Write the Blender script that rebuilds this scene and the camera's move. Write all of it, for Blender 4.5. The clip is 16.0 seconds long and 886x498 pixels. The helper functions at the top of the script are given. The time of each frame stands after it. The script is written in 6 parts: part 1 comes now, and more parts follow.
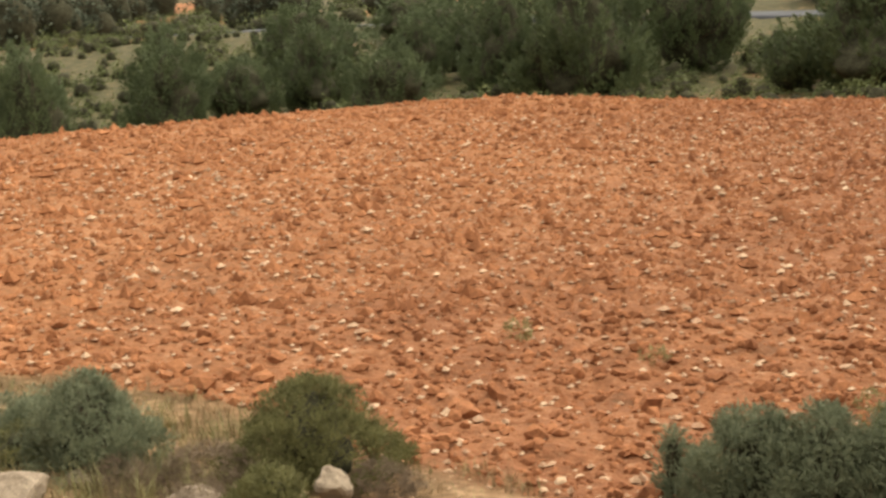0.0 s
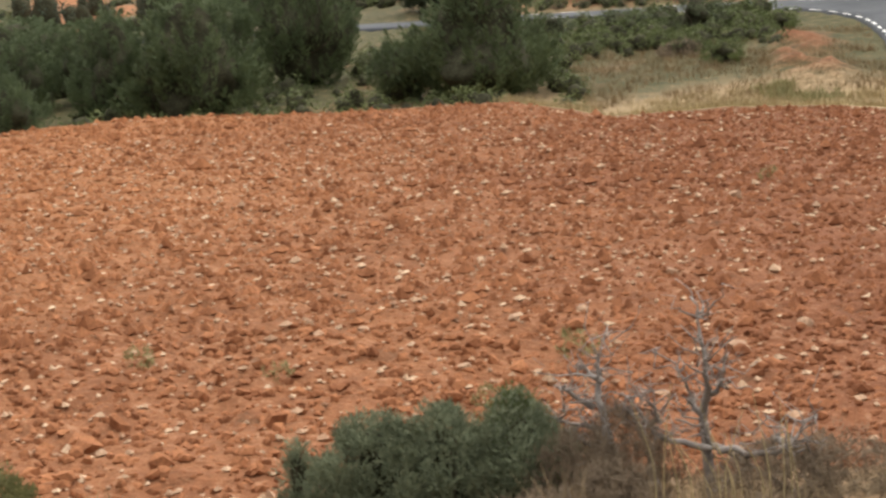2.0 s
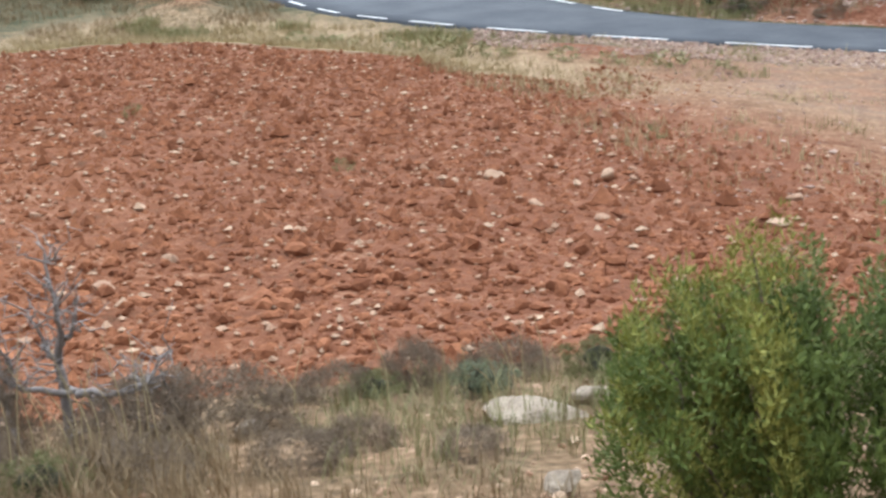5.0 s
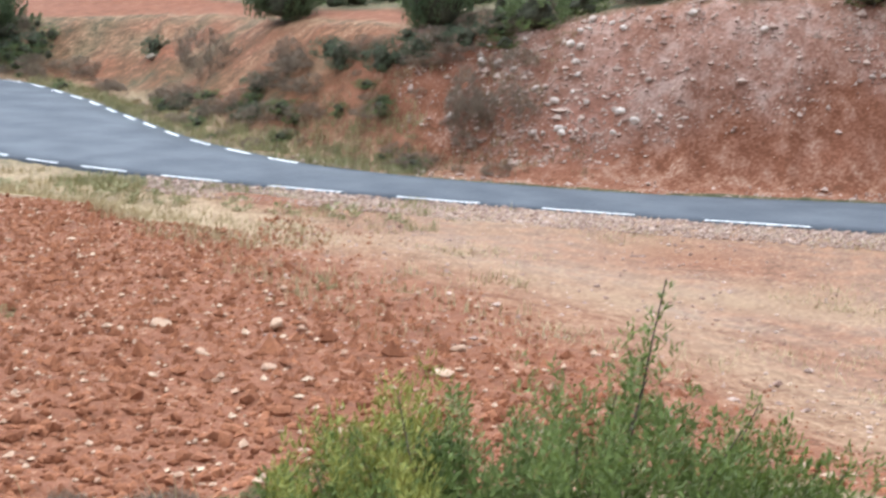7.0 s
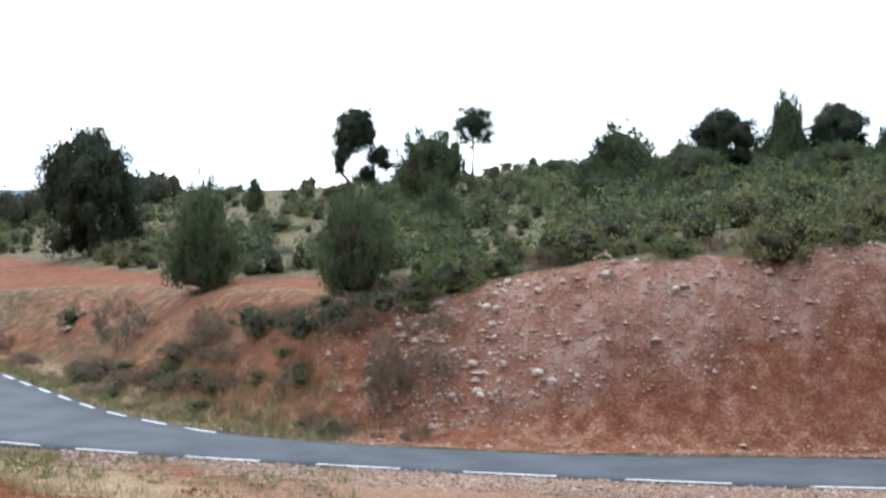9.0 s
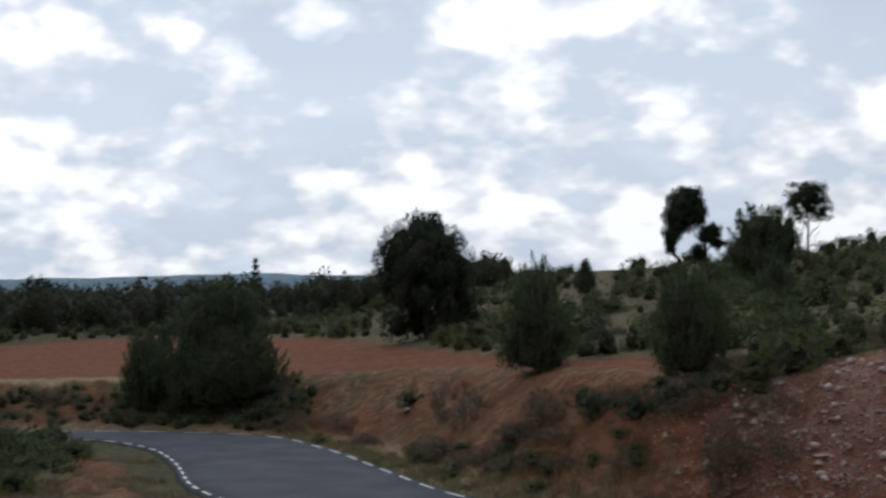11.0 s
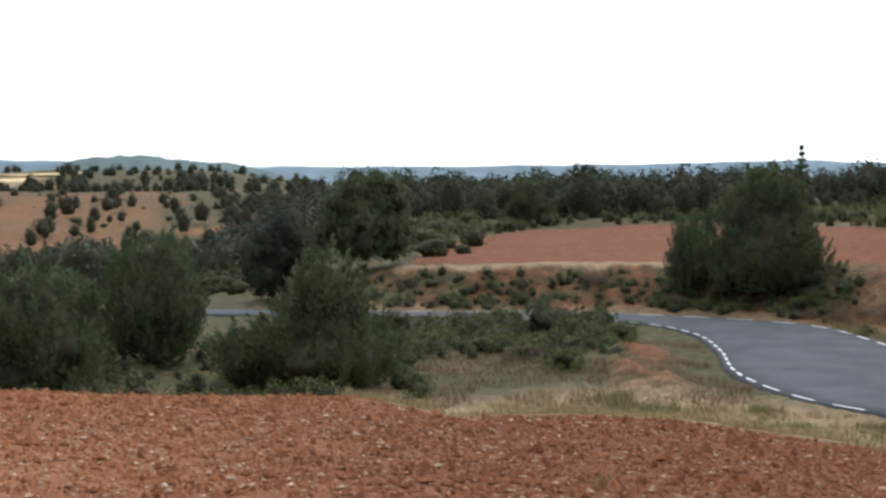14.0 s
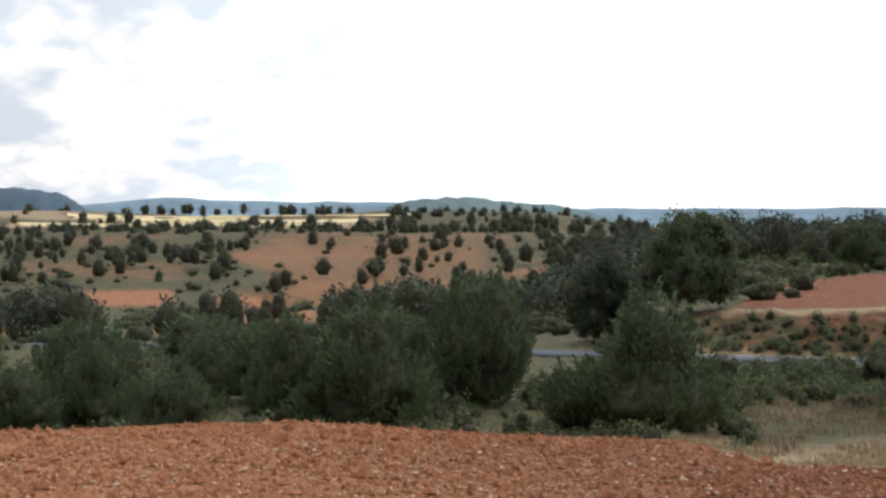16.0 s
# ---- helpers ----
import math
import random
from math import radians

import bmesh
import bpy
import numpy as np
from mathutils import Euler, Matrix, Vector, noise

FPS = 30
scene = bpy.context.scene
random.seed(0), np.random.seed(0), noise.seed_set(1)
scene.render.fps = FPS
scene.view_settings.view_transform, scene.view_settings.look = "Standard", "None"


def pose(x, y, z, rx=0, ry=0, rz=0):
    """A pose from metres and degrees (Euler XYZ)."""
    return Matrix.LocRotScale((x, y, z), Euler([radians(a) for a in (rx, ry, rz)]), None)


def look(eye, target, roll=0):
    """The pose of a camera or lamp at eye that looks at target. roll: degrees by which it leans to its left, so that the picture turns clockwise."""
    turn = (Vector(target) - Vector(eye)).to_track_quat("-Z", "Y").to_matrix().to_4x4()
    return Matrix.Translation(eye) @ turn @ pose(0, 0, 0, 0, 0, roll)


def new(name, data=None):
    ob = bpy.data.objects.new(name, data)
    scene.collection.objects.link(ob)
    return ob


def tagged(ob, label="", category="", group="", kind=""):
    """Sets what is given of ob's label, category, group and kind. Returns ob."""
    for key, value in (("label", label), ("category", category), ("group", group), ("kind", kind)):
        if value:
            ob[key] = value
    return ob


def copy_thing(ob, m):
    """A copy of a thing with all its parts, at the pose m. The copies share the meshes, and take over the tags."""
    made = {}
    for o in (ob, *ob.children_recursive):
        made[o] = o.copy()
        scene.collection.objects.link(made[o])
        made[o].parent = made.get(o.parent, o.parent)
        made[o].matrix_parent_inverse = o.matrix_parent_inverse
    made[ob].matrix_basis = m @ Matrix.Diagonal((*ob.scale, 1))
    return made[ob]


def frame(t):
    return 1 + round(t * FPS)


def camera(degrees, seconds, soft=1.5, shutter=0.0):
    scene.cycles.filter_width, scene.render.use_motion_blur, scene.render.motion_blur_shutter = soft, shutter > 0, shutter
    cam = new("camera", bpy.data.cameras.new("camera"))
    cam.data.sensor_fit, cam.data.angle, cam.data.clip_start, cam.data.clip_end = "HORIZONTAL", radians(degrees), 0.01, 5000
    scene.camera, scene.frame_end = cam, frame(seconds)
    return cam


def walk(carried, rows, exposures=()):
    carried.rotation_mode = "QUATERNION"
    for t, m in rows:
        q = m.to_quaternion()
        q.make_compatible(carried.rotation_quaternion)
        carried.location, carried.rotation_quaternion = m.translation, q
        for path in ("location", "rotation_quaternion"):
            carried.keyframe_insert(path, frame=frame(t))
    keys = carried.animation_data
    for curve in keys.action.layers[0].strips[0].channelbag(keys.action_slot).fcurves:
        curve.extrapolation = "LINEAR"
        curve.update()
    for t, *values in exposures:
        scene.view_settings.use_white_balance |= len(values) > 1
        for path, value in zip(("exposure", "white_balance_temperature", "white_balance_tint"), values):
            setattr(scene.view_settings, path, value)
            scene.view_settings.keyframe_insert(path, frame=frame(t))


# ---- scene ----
cam = camera(31.76, 16.0, soft=2.6, shutter=0.3)
PATH = [
    (0.0, pose(-0.194, 0.620, 8.0, 76.89, 3.70, 17.41)),
    (0.5, pose(-0.161, 0.629, 8.0, 77.00, 3.36, 14.33)),
    (1.0, pose(-0.126, 0.637, 8.0, 76.82, 3.19, 11.20)),
    (1.5, pose(-0.074, 0.645, 8.0, 76.72, 5.24, 6.53)),
    (2.0, pose(-0.037, 0.649, 8.0, 76.47, 4.69, 3.25)),
    (2.5, pose(-0.000, 0.650, 8.0, 76.29, 3.89, 0.02)),
    (3.0, pose(0.046, 0.648, 8.0, 75.82, 3.54, -4.08)),
    (3.5, pose(0.099, 0.642, 8.0, 74.78, 3.25, -8.75)),
    (4.0, pose(0.140, 0.634, 8.0, 73.68, 2.60, -12.47)),
    (4.2, pose(0.155, 0.631, 8.0, 73.06, 2.56, -13.82)),
    (6.3, pose(0.294, 0.579, 8.0, 74.70, -0.37, -26.94)),
    (6.5, pose(0.303, 0.575, 8.0, 75.86, -0.67, -27.81)),
    (7.0, pose(0.330, 0.560, 8.0, 78.31, -1.51, -30.53)),
    (7.5, pose(0.354, 0.545, 8.0, 80.53, -1.21, -32.98)),
    (8.0, pose(0.365, 0.537, 8.0, 83.47, -0.98, -34.18)),
    (8.2, pose(0.367, 0.536, 8.0, 84.53, -1.19, -34.37)),
    (10.3, pose(0.303, 0.575, 8.0, 91.82, 0.42, -27.79)),
    (10.5, pose(0.283, 0.585, 8.0, 91.77, 0.36, -25.82)),
    (11.0, pose(0.239, 0.604, 8.0, 91.05, 0.60, -21.56)),
    (11.5, pose(0.196, 0.620, 8.0, 90.15, 0.57, -17.53)),
    (12.0, pose(0.155, 0.631, 8.0, 89.08, -0.15, -13.85)),
    (12.5, pose(0.121, 0.638, 8.0, 87.32, 0.33, -10.71)),
    (13.0, pose(0.085, 0.644, 8.0, 86.34, 0.16, -7.51)),
    (13.5, pose(0.053, 0.648, 8.0, 86.30, 0.42, -4.65)),
    (14.0, pose(0.021, 0.649, 8.0, 87.05, 0.36, -1.89)),
    (14.5, pose(-0.017, 0.649, 8.0, 87.49, -0.19, 1.47)),
    (15.0, pose(-0.056, 0.647, 8.0, 87.65, -0.09, 4.95)),
    (15.5, pose(-0.089, 0.644, 8.0, 87.91, 0.18, 7.91)),
    (16.0, pose(-0.112, 0.640, 8.0, 88.64, 0.23, 9.96)),
]
EXPOSURES = [(0.0, -0.58, 8900, 10), (0.6, -0.60, 8600, 10), (1.5, -0.70, 8050, 10), (2.2, -0.66, 7450, 10), (3.0, -0.53, 6800, 10), (4.0, -0.55, 6350, 8), (6.5, -0.20, 5950, 7), (8.2, -0.05, 5850, 7),
             (10.3, -2.05, 6150, 10), (11.0, -2.42, 6150, 10), (12.0, -2.5, 6150, 10), (12.6, -1.80, 6400, 10), (13.3, -1.42, 6450, 10), (14.5, -1.14, 6500, 10), (16.0, -1.30, 6500, 10)]
walk(cam, PATH, EXPOSURES)

# ---- world, sun ----
SUN_AZ, SUN_EL = 14.0, 57.0          # degrees clockwise from +y, and above the horizon
sun_way = Vector((math.sin(radians(SUN_AZ)) * math.cos(radians(SUN_EL)), math.cos(radians(SUN_AZ)) * math.cos(radians(SUN_EL)), math.sin(radians(SUN_EL))))
world = bpy.data.worlds.new("sky")
scene.world = world
world.use_nodes = True
wn, wl = world.node_tree.nodes, world.node_tree.links
wn.clear()
w_out = wn.new("ShaderNodeOutputWorld")
w_bg = wn.new("ShaderNodeBackground")
w_sky = wn.new("ShaderNodeTexSky")
w_sky.sky_type, w_sky.sun_disc = "NISHITA", False
w_sky.air_density, w_sky.dust_density, w_sky.ozone_density = 1.0, 0.0, 3.0
w_sky.sun_elevation, w_sky.sun_rotation = radians(SUN_EL), radians(SUN_AZ)
w_co = wn.new("ShaderNodeTexCoord")


def w_node(kind, **values):
    n = wn.new(kind)
    for key, value in values.items():
        setattr(n, key, value)
    return n


# flat-based clouds: the direction divided by its height gives a layer above the land
w_sep = w_node("ShaderNodeSeparateXYZ")
wl.new(w_co.outputs["Generated"], w_sep.inputs[0])
w_h = w_node("ShaderNodeMath", operation="MAXIMUM")
wl.new(w_sep.outputs["Z"], w_h.inputs[0])
w_h.inputs[1].default_value = 0.0
w_h2 = w_node("ShaderNodeMath", operation="ADD")
wl.new(w_h.outputs[0], w_h2.inputs[0])
w_h2.inputs[1].default_value = 0.55
w_div = w_node("ShaderNodeVectorMath", operation="DIVIDE")
wl.new(w_co.outputs["Generated"], w_div.inputs[0])
w_cmb = w_node("ShaderNodeCombineXYZ")
for k in range(3):
    wl.new(w_h2.outputs[0], w_cmb.inputs[k])
wl.new(w_cmb.outputs[0], w_div.inputs[1])


def billow(place):
    """Thickness of the cloud: broad masses with puffed edges."""
    mass = w_node("ShaderNodeTexNoise")
    mass.inputs["Scale"].default_value, mass.inputs["Detail"].default_value, mass.inputs["Roughness"].default_value = 4.0, 3.0, 0.5
    wl.new(place, mass.inputs["Vector"])
    puff = w_node("ShaderNodeTexVoronoi", feature="SMOOTH_F1")
    puff.inputs["Scale"].default_value, puff.inputs["Detail"].default_value = 9.0, 3.0
    puff.inputs["Roughness"].default_value, puff.inputs["Smoothness"].default_value = 0.55, 0.35
    wl.new(place, puff.inputs["Vector"])
    both = w_node("ShaderNodeMath", operation="MULTIPLY_ADD")
    both.inputs[1].default_value = -0.30
    wl.new(puff.outputs["Distance"], both.inputs[0])
    wl.new(mass.outputs["Fac"], both.inputs[2])
    return both.outputs[0]


w_here = billow(w_div.outputs[0])
w_low = w_node("ShaderNodeMapRange")      # the cover closes towards the horizon
w_low.inputs["From Min"].default_value, w_low.inputs["From Max"].default_value = 0.10, 0.20
w_low.inputs["To Min"].default_value, w_low.inputs["To Max"].default_value = 0.16, 0.0
wl.new(w_h.outputs[0], w_low.inputs["Value"])
w_sum = w_node("ShaderNodeMath", operation="ADD")
wl.new(w_here, w_sum.inputs[0])
wl.new(w_low.outputs[0], w_sum.inputs[1])
w_cover = w_node("ShaderNodeValToRGB")
w_cover.color_ramp.elements[0].position, w_cover.color_ramp.elements[1].position = 0.150, 0.310
wl.new(w_sum.outputs[0], w_cover.inputs[0])
# the cloud a little nearer the sun: where it thins that way, its rim is lit
w_off = w_node("ShaderNodeVectorMath", operation="ADD")
w_off.inputs[1].default_value = sun_way * 0.05
wl.new(w_div.outputs[0], w_off.inputs[0])
w_rim = w_node("ShaderNodeMath", operation="SUBTRACT")
wl.new(w_here, w_rim.inputs[0])
wl.new(billow(w_off.outputs[0]), w_rim.inputs[1])
w_span = w_node("ShaderNodeMapRange")
w_span.inputs["From Min"].default_value, w_span.inputs["From Max"].default_value = -0.09, 0.09
wl.new(w_rim.outputs[0], w_span.inputs["Value"])
w_tone = w_node("ShaderNodeValToRGB")
w_tone.color_ramp.elements[0].position, w_tone.color_ramp.elements[1].position = 0.0, 1.0
w_tone.color_ramp.elements[0].color, w_tone.color_ramp.elements[1].color = (0.80, 0.88, 0.98, 1), (1.38, 1.38, 1.38, 1)
w_edge = w_tone.color_ramp.elements.new(0.5)
w_edge.color = (1.05, 1.07, 1.10, 1)
wl.new(w_span.outputs[0], w_tone.inputs[0])
# clouds glow more towards the sun behind them
w_dot = w_node("ShaderNodeVectorMath", operation="DOT_PRODUCT")
wl.new(w_co.outputs["Generated"], w_dot.inputs[0])
w_dot.inputs[1].default_value = sun_way
w_glow = w_node("ShaderNodeMapRange")
w_glow.inputs["From Min"].default_value, w_glow.inputs["From Max"].default_value = -0.2, 1.0
w_glow.inputs["To Min"].default_value, w_glow.inputs["To Max"].default_value = 0.34, 6.0
wl.new(w_dot.outputs["Value"], w_glow.inputs["Value"])
# a heavier bank of cloud low in the west
w_west = w_node("ShaderNodeVectorMath", operation="DOT_PRODUCT")
wl.new(w_co.outputs["Generated"], w_west.inputs[0])
w_west.inputs[1].default_value = Vector((-0.46, 0.87, 0.17)).normalized()
w_heavy = w_node("ShaderNodeMapRange", interpolation_type="SMOOTHSTEP")
w_heavy.inputs["From Min"].default_value, w_heavy.inputs["From Max"].default_value = 0.93, 0.998
w_heavy.inputs["To Min"].default_value, w_heavy.inputs["To Max"].default_value = 1.0, 0.60
wl.new(w_west.outputs["Value"], w_heavy.inputs["Value"])
w_lit = w_node("ShaderNodeMath", operation="MULTIPLY")
wl.new(w_glow.outputs[0], w_lit.inputs[0])
wl.new(w_heavy.outputs[0], w_lit.inputs[1])
w_cloud = w_node("ShaderNodeVectorMath", operation="SCALE")
wl.new(w_tone.outputs[0], w_cloud.inputs[0])
wl.new(w_lit.outputs[0], w_cloud.inputs["Scale"])
w_blue = w_node("ShaderNodeVectorMath", operation="SCALE")
wl.new(w_sky.outputs[0], w_blue.inputs[0])
w_blue.inputs["Scale"].default_value = 0.15
w_mix = w_node("ShaderNodeMix", data_type="RGBA")
wl.new(w_cover.outputs[0], w_mix.inputs["Factor"])
# a thin high layer veils the blue, thickest towards the horizon
w_veil = w_node("ShaderNodeVectorMath", operation="SCALE")
w_veil.inputs[0].default_value = (0.98, 1.06, 1.17)
wl.new(w_lit.outputs[0], w_veil.inputs["Scale"])
w_thin = w_node("ShaderNodeMapRange")
w_thin.inputs["From Min"].default_value, w_thin.inputs["From Max"].default_value = 0.02, 0.19
w_thin.inputs["To Min"].default_value, w_thin.inputs["To Max"].default_value = 1.0, 0.66
wl.new(w_h.outputs[0], w_thin.inputs["Value"])
w_hazy = w_node("ShaderNodeMix", data_type="RGBA")
wl.new(w_thin.outputs[0], w_hazy.inputs["Factor"])
wl.new(w_blue.outputs[0], w_hazy.inputs["A"])
wl.new(w_veil.outputs[0], w_hazy.inputs["B"])
wl.new(w_hazy.outputs["Result"], w_mix.inputs["A"])
wl.new(w_cloud.outputs[0], w_mix.inputs["B"])
wl.new(w_mix.outputs["Result"], w_bg.inputs["Color"])
w_bg.inputs["Strength"].default_value = 1.0
wl.new(w_bg.outputs[0], w_out.inputs[0])

sun = new("sun", bpy.data.lights.new("sun", "SUN"))
sun.data.energy, sun.data.angle, sun.data.color = 1.5, radians(9), (1.0, 0.95, 0.87)
sun.matrix_world = look(sun_way * 300, (0, 0, 0))


# ---- materials ----
def material(name, low, high, scale=6.0, fine=60.0, rough=0.85, bump=0.3, grain=0.35, island=0.0, per_thing=0.0, spec=0.25, soft=None, sunny=None):
    """A matt surface: a coarse noise mixes two colours, a fine one adds grain and relief."""
    m = bpy.data.materials.new(name)
    m.use_nodes = True
    n, k = m.node_tree.nodes, m.node_tree.links
    b = n["Principled BSDF"]
    b.inputs["Roughness"].default_value = rough
    b.inputs["Specular IOR Level"].default_value = spec
    co = n.new("ShaderNodeTexCoord")
    a = n.new("ShaderNodeTexNoise")
    a.inputs["Scale"].default_value, a.inputs["Detail"].default_value = scale, 6
    f = n.new("ShaderNodeTexNoise")
    f.inputs["Scale"].default_value, f.inputs["Detail"].default_value = fine, 4
    k.new(co.outputs["Object"], a.inputs["Vector"])
    k.new(co.outputs["Object"], f.inputs["Vector"])
    ramp = n.new("ShaderNodeMapRange")
    ramp.inputs["From Min"].default_value, ramp.inputs["From Max"].default_value = 0.32, 0.68
    k.new(a.outputs["Fac"], ramp.inputs["Value"])
    fac = ramp.outputs[0]
    if island or per_thing:
        rnd = n.new("ShaderNodeNewGeometry").outputs["Random Per Island"] if island else n.new("ShaderNodeObjectInfo").outputs["Random"]
        mx = n.new("ShaderNodeMix")
        mx.inputs["Factor"].default_value = island or per_thing
        k.new(fac, mx.inputs["A"])
        k.new(rnd, mx.inputs["B"])
        fac = mx.outputs["Result"]
    c = n.new("ShaderNodeMix")
    c.data_type = "RGBA"
    c.inputs["A"].default_value, c.inputs["B"].default_value = (*low, 1), (*high, 1)
    k.new(fac, c.inputs["Factor"])
    # painted sunshine: the colour is multiplied up in the west
    if sunny:
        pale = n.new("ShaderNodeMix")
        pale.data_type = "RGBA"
        k.new(sunny_share(n, k, co), pale.inputs["Factor"])
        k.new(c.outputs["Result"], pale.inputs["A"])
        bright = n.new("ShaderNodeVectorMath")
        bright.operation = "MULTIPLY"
        bright.inputs[1].default_value = sunny
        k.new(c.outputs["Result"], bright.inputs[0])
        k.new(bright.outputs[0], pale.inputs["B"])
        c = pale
    g = n.new("ShaderNodeMapRange")
    g.inputs["From Min"].default_value, g.inputs["From Max"].default_value = 0.3, 0.7
    g.inputs["To Min"].default_value, g.inputs["To Max"].default_value = 1 - grain, 1 + grain
    k.new(f.outputs["Fac"], g.inputs["Value"])
    s = n.new("ShaderNodeVectorMath")
    s.operation = "SCALE"
    k.new(c.outputs["Result"], s.inputs[0])
    k.new(g.outputs[0], s.inputs["Scale"])
    k.new(s.outputs[0], b.inputs["Base Color"])
    if soft is not None:      # foliage shades as a mass: its leaves lean towards the outward direction
        off = n.new("ShaderNodeVectorMath")
        off.operation = "SUBTRACT"
        off.inputs[1].default_value = (0, 0, soft)
        k.new(co.outputs["Object"], off.inputs[0])
        unit = n.new("ShaderNodeVectorMath")
        unit.operation = "NORMALIZE"
        k.new(off.outputs[0], unit.inputs[0])
        turn = n.new("ShaderNodeVectorTransform")
        turn.vector_type, turn.convert_from, turn.convert_to = "NORMAL", "OBJECT", "WORLD"
        k.new(unit.outputs[0], turn.inputs[0])
        part = n.new("ShaderNodeVectorMath")
        part.operation = "MULTIPLY_ADD"
        part.inputs[1].default_value = (0.9, 0.9, 0.9)
        k.new(turn.outputs[0], part.inputs[0])
        k.new(n.new("ShaderNodeNewGeometry").outputs["Normal"], part.inputs[2])
        whole = n.new("ShaderNodeVectorMath")
        whole.operation = "NORMALIZE"
        k.new(part.outputs[0], whole.inputs[0])
        k.new(whole.outputs[0], b.inputs["Normal"])
        thin = n.new("ShaderNodeBsdfTranslucent")      # light comes through the leaves
        k.new(s.outputs[0], thin.inputs["Color"])
        k.new(whole.outputs[0], thin.inputs["Normal"])
        both = n.new("ShaderNodeMixShader")
        both.inputs["Fac"].default_value = 0.28
        k.new(b.outputs[0], both.inputs[1])
        k.new(thin.outputs[0], both.inputs[2])
        k.new(both.outputs[0], n["Material Output"].inputs["Surface"])
    elif bump:
        bp = n.new("ShaderNodeBump")
        bp.inputs["Strength"].default_value, bp.inputs["Distance"].default_value = bump, 0.02
        k.new(f.outputs["Fac"], bp.inputs["Height"])
        k.new(bp.outputs[0], b.inputs["Normal"])
    return m


SOIL_LOW, SOIL_HIGH = (0.112, 0.041, 0.0215), (0.202, 0.078, 0.040)


# soil as it looks in sunshine, the light put into the colour
SUNNY_SOIL_LOW, SUNNY_SOIL_HIGH = (0.200, 0.084, 0.040), (0.335, 0.150, 0.074)


def sunny_share(n, k, co):
    """The field's colour grows paler towards the west, with a wavering border: sunshine painted in."""
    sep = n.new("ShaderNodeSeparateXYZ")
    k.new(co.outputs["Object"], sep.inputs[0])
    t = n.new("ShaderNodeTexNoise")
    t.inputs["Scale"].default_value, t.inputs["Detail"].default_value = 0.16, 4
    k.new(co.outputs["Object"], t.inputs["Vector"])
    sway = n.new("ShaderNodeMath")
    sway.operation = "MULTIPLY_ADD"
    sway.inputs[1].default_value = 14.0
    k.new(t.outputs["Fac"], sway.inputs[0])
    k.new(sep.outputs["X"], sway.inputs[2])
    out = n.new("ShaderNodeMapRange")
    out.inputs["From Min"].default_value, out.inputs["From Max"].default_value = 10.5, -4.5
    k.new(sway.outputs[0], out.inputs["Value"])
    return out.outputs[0]


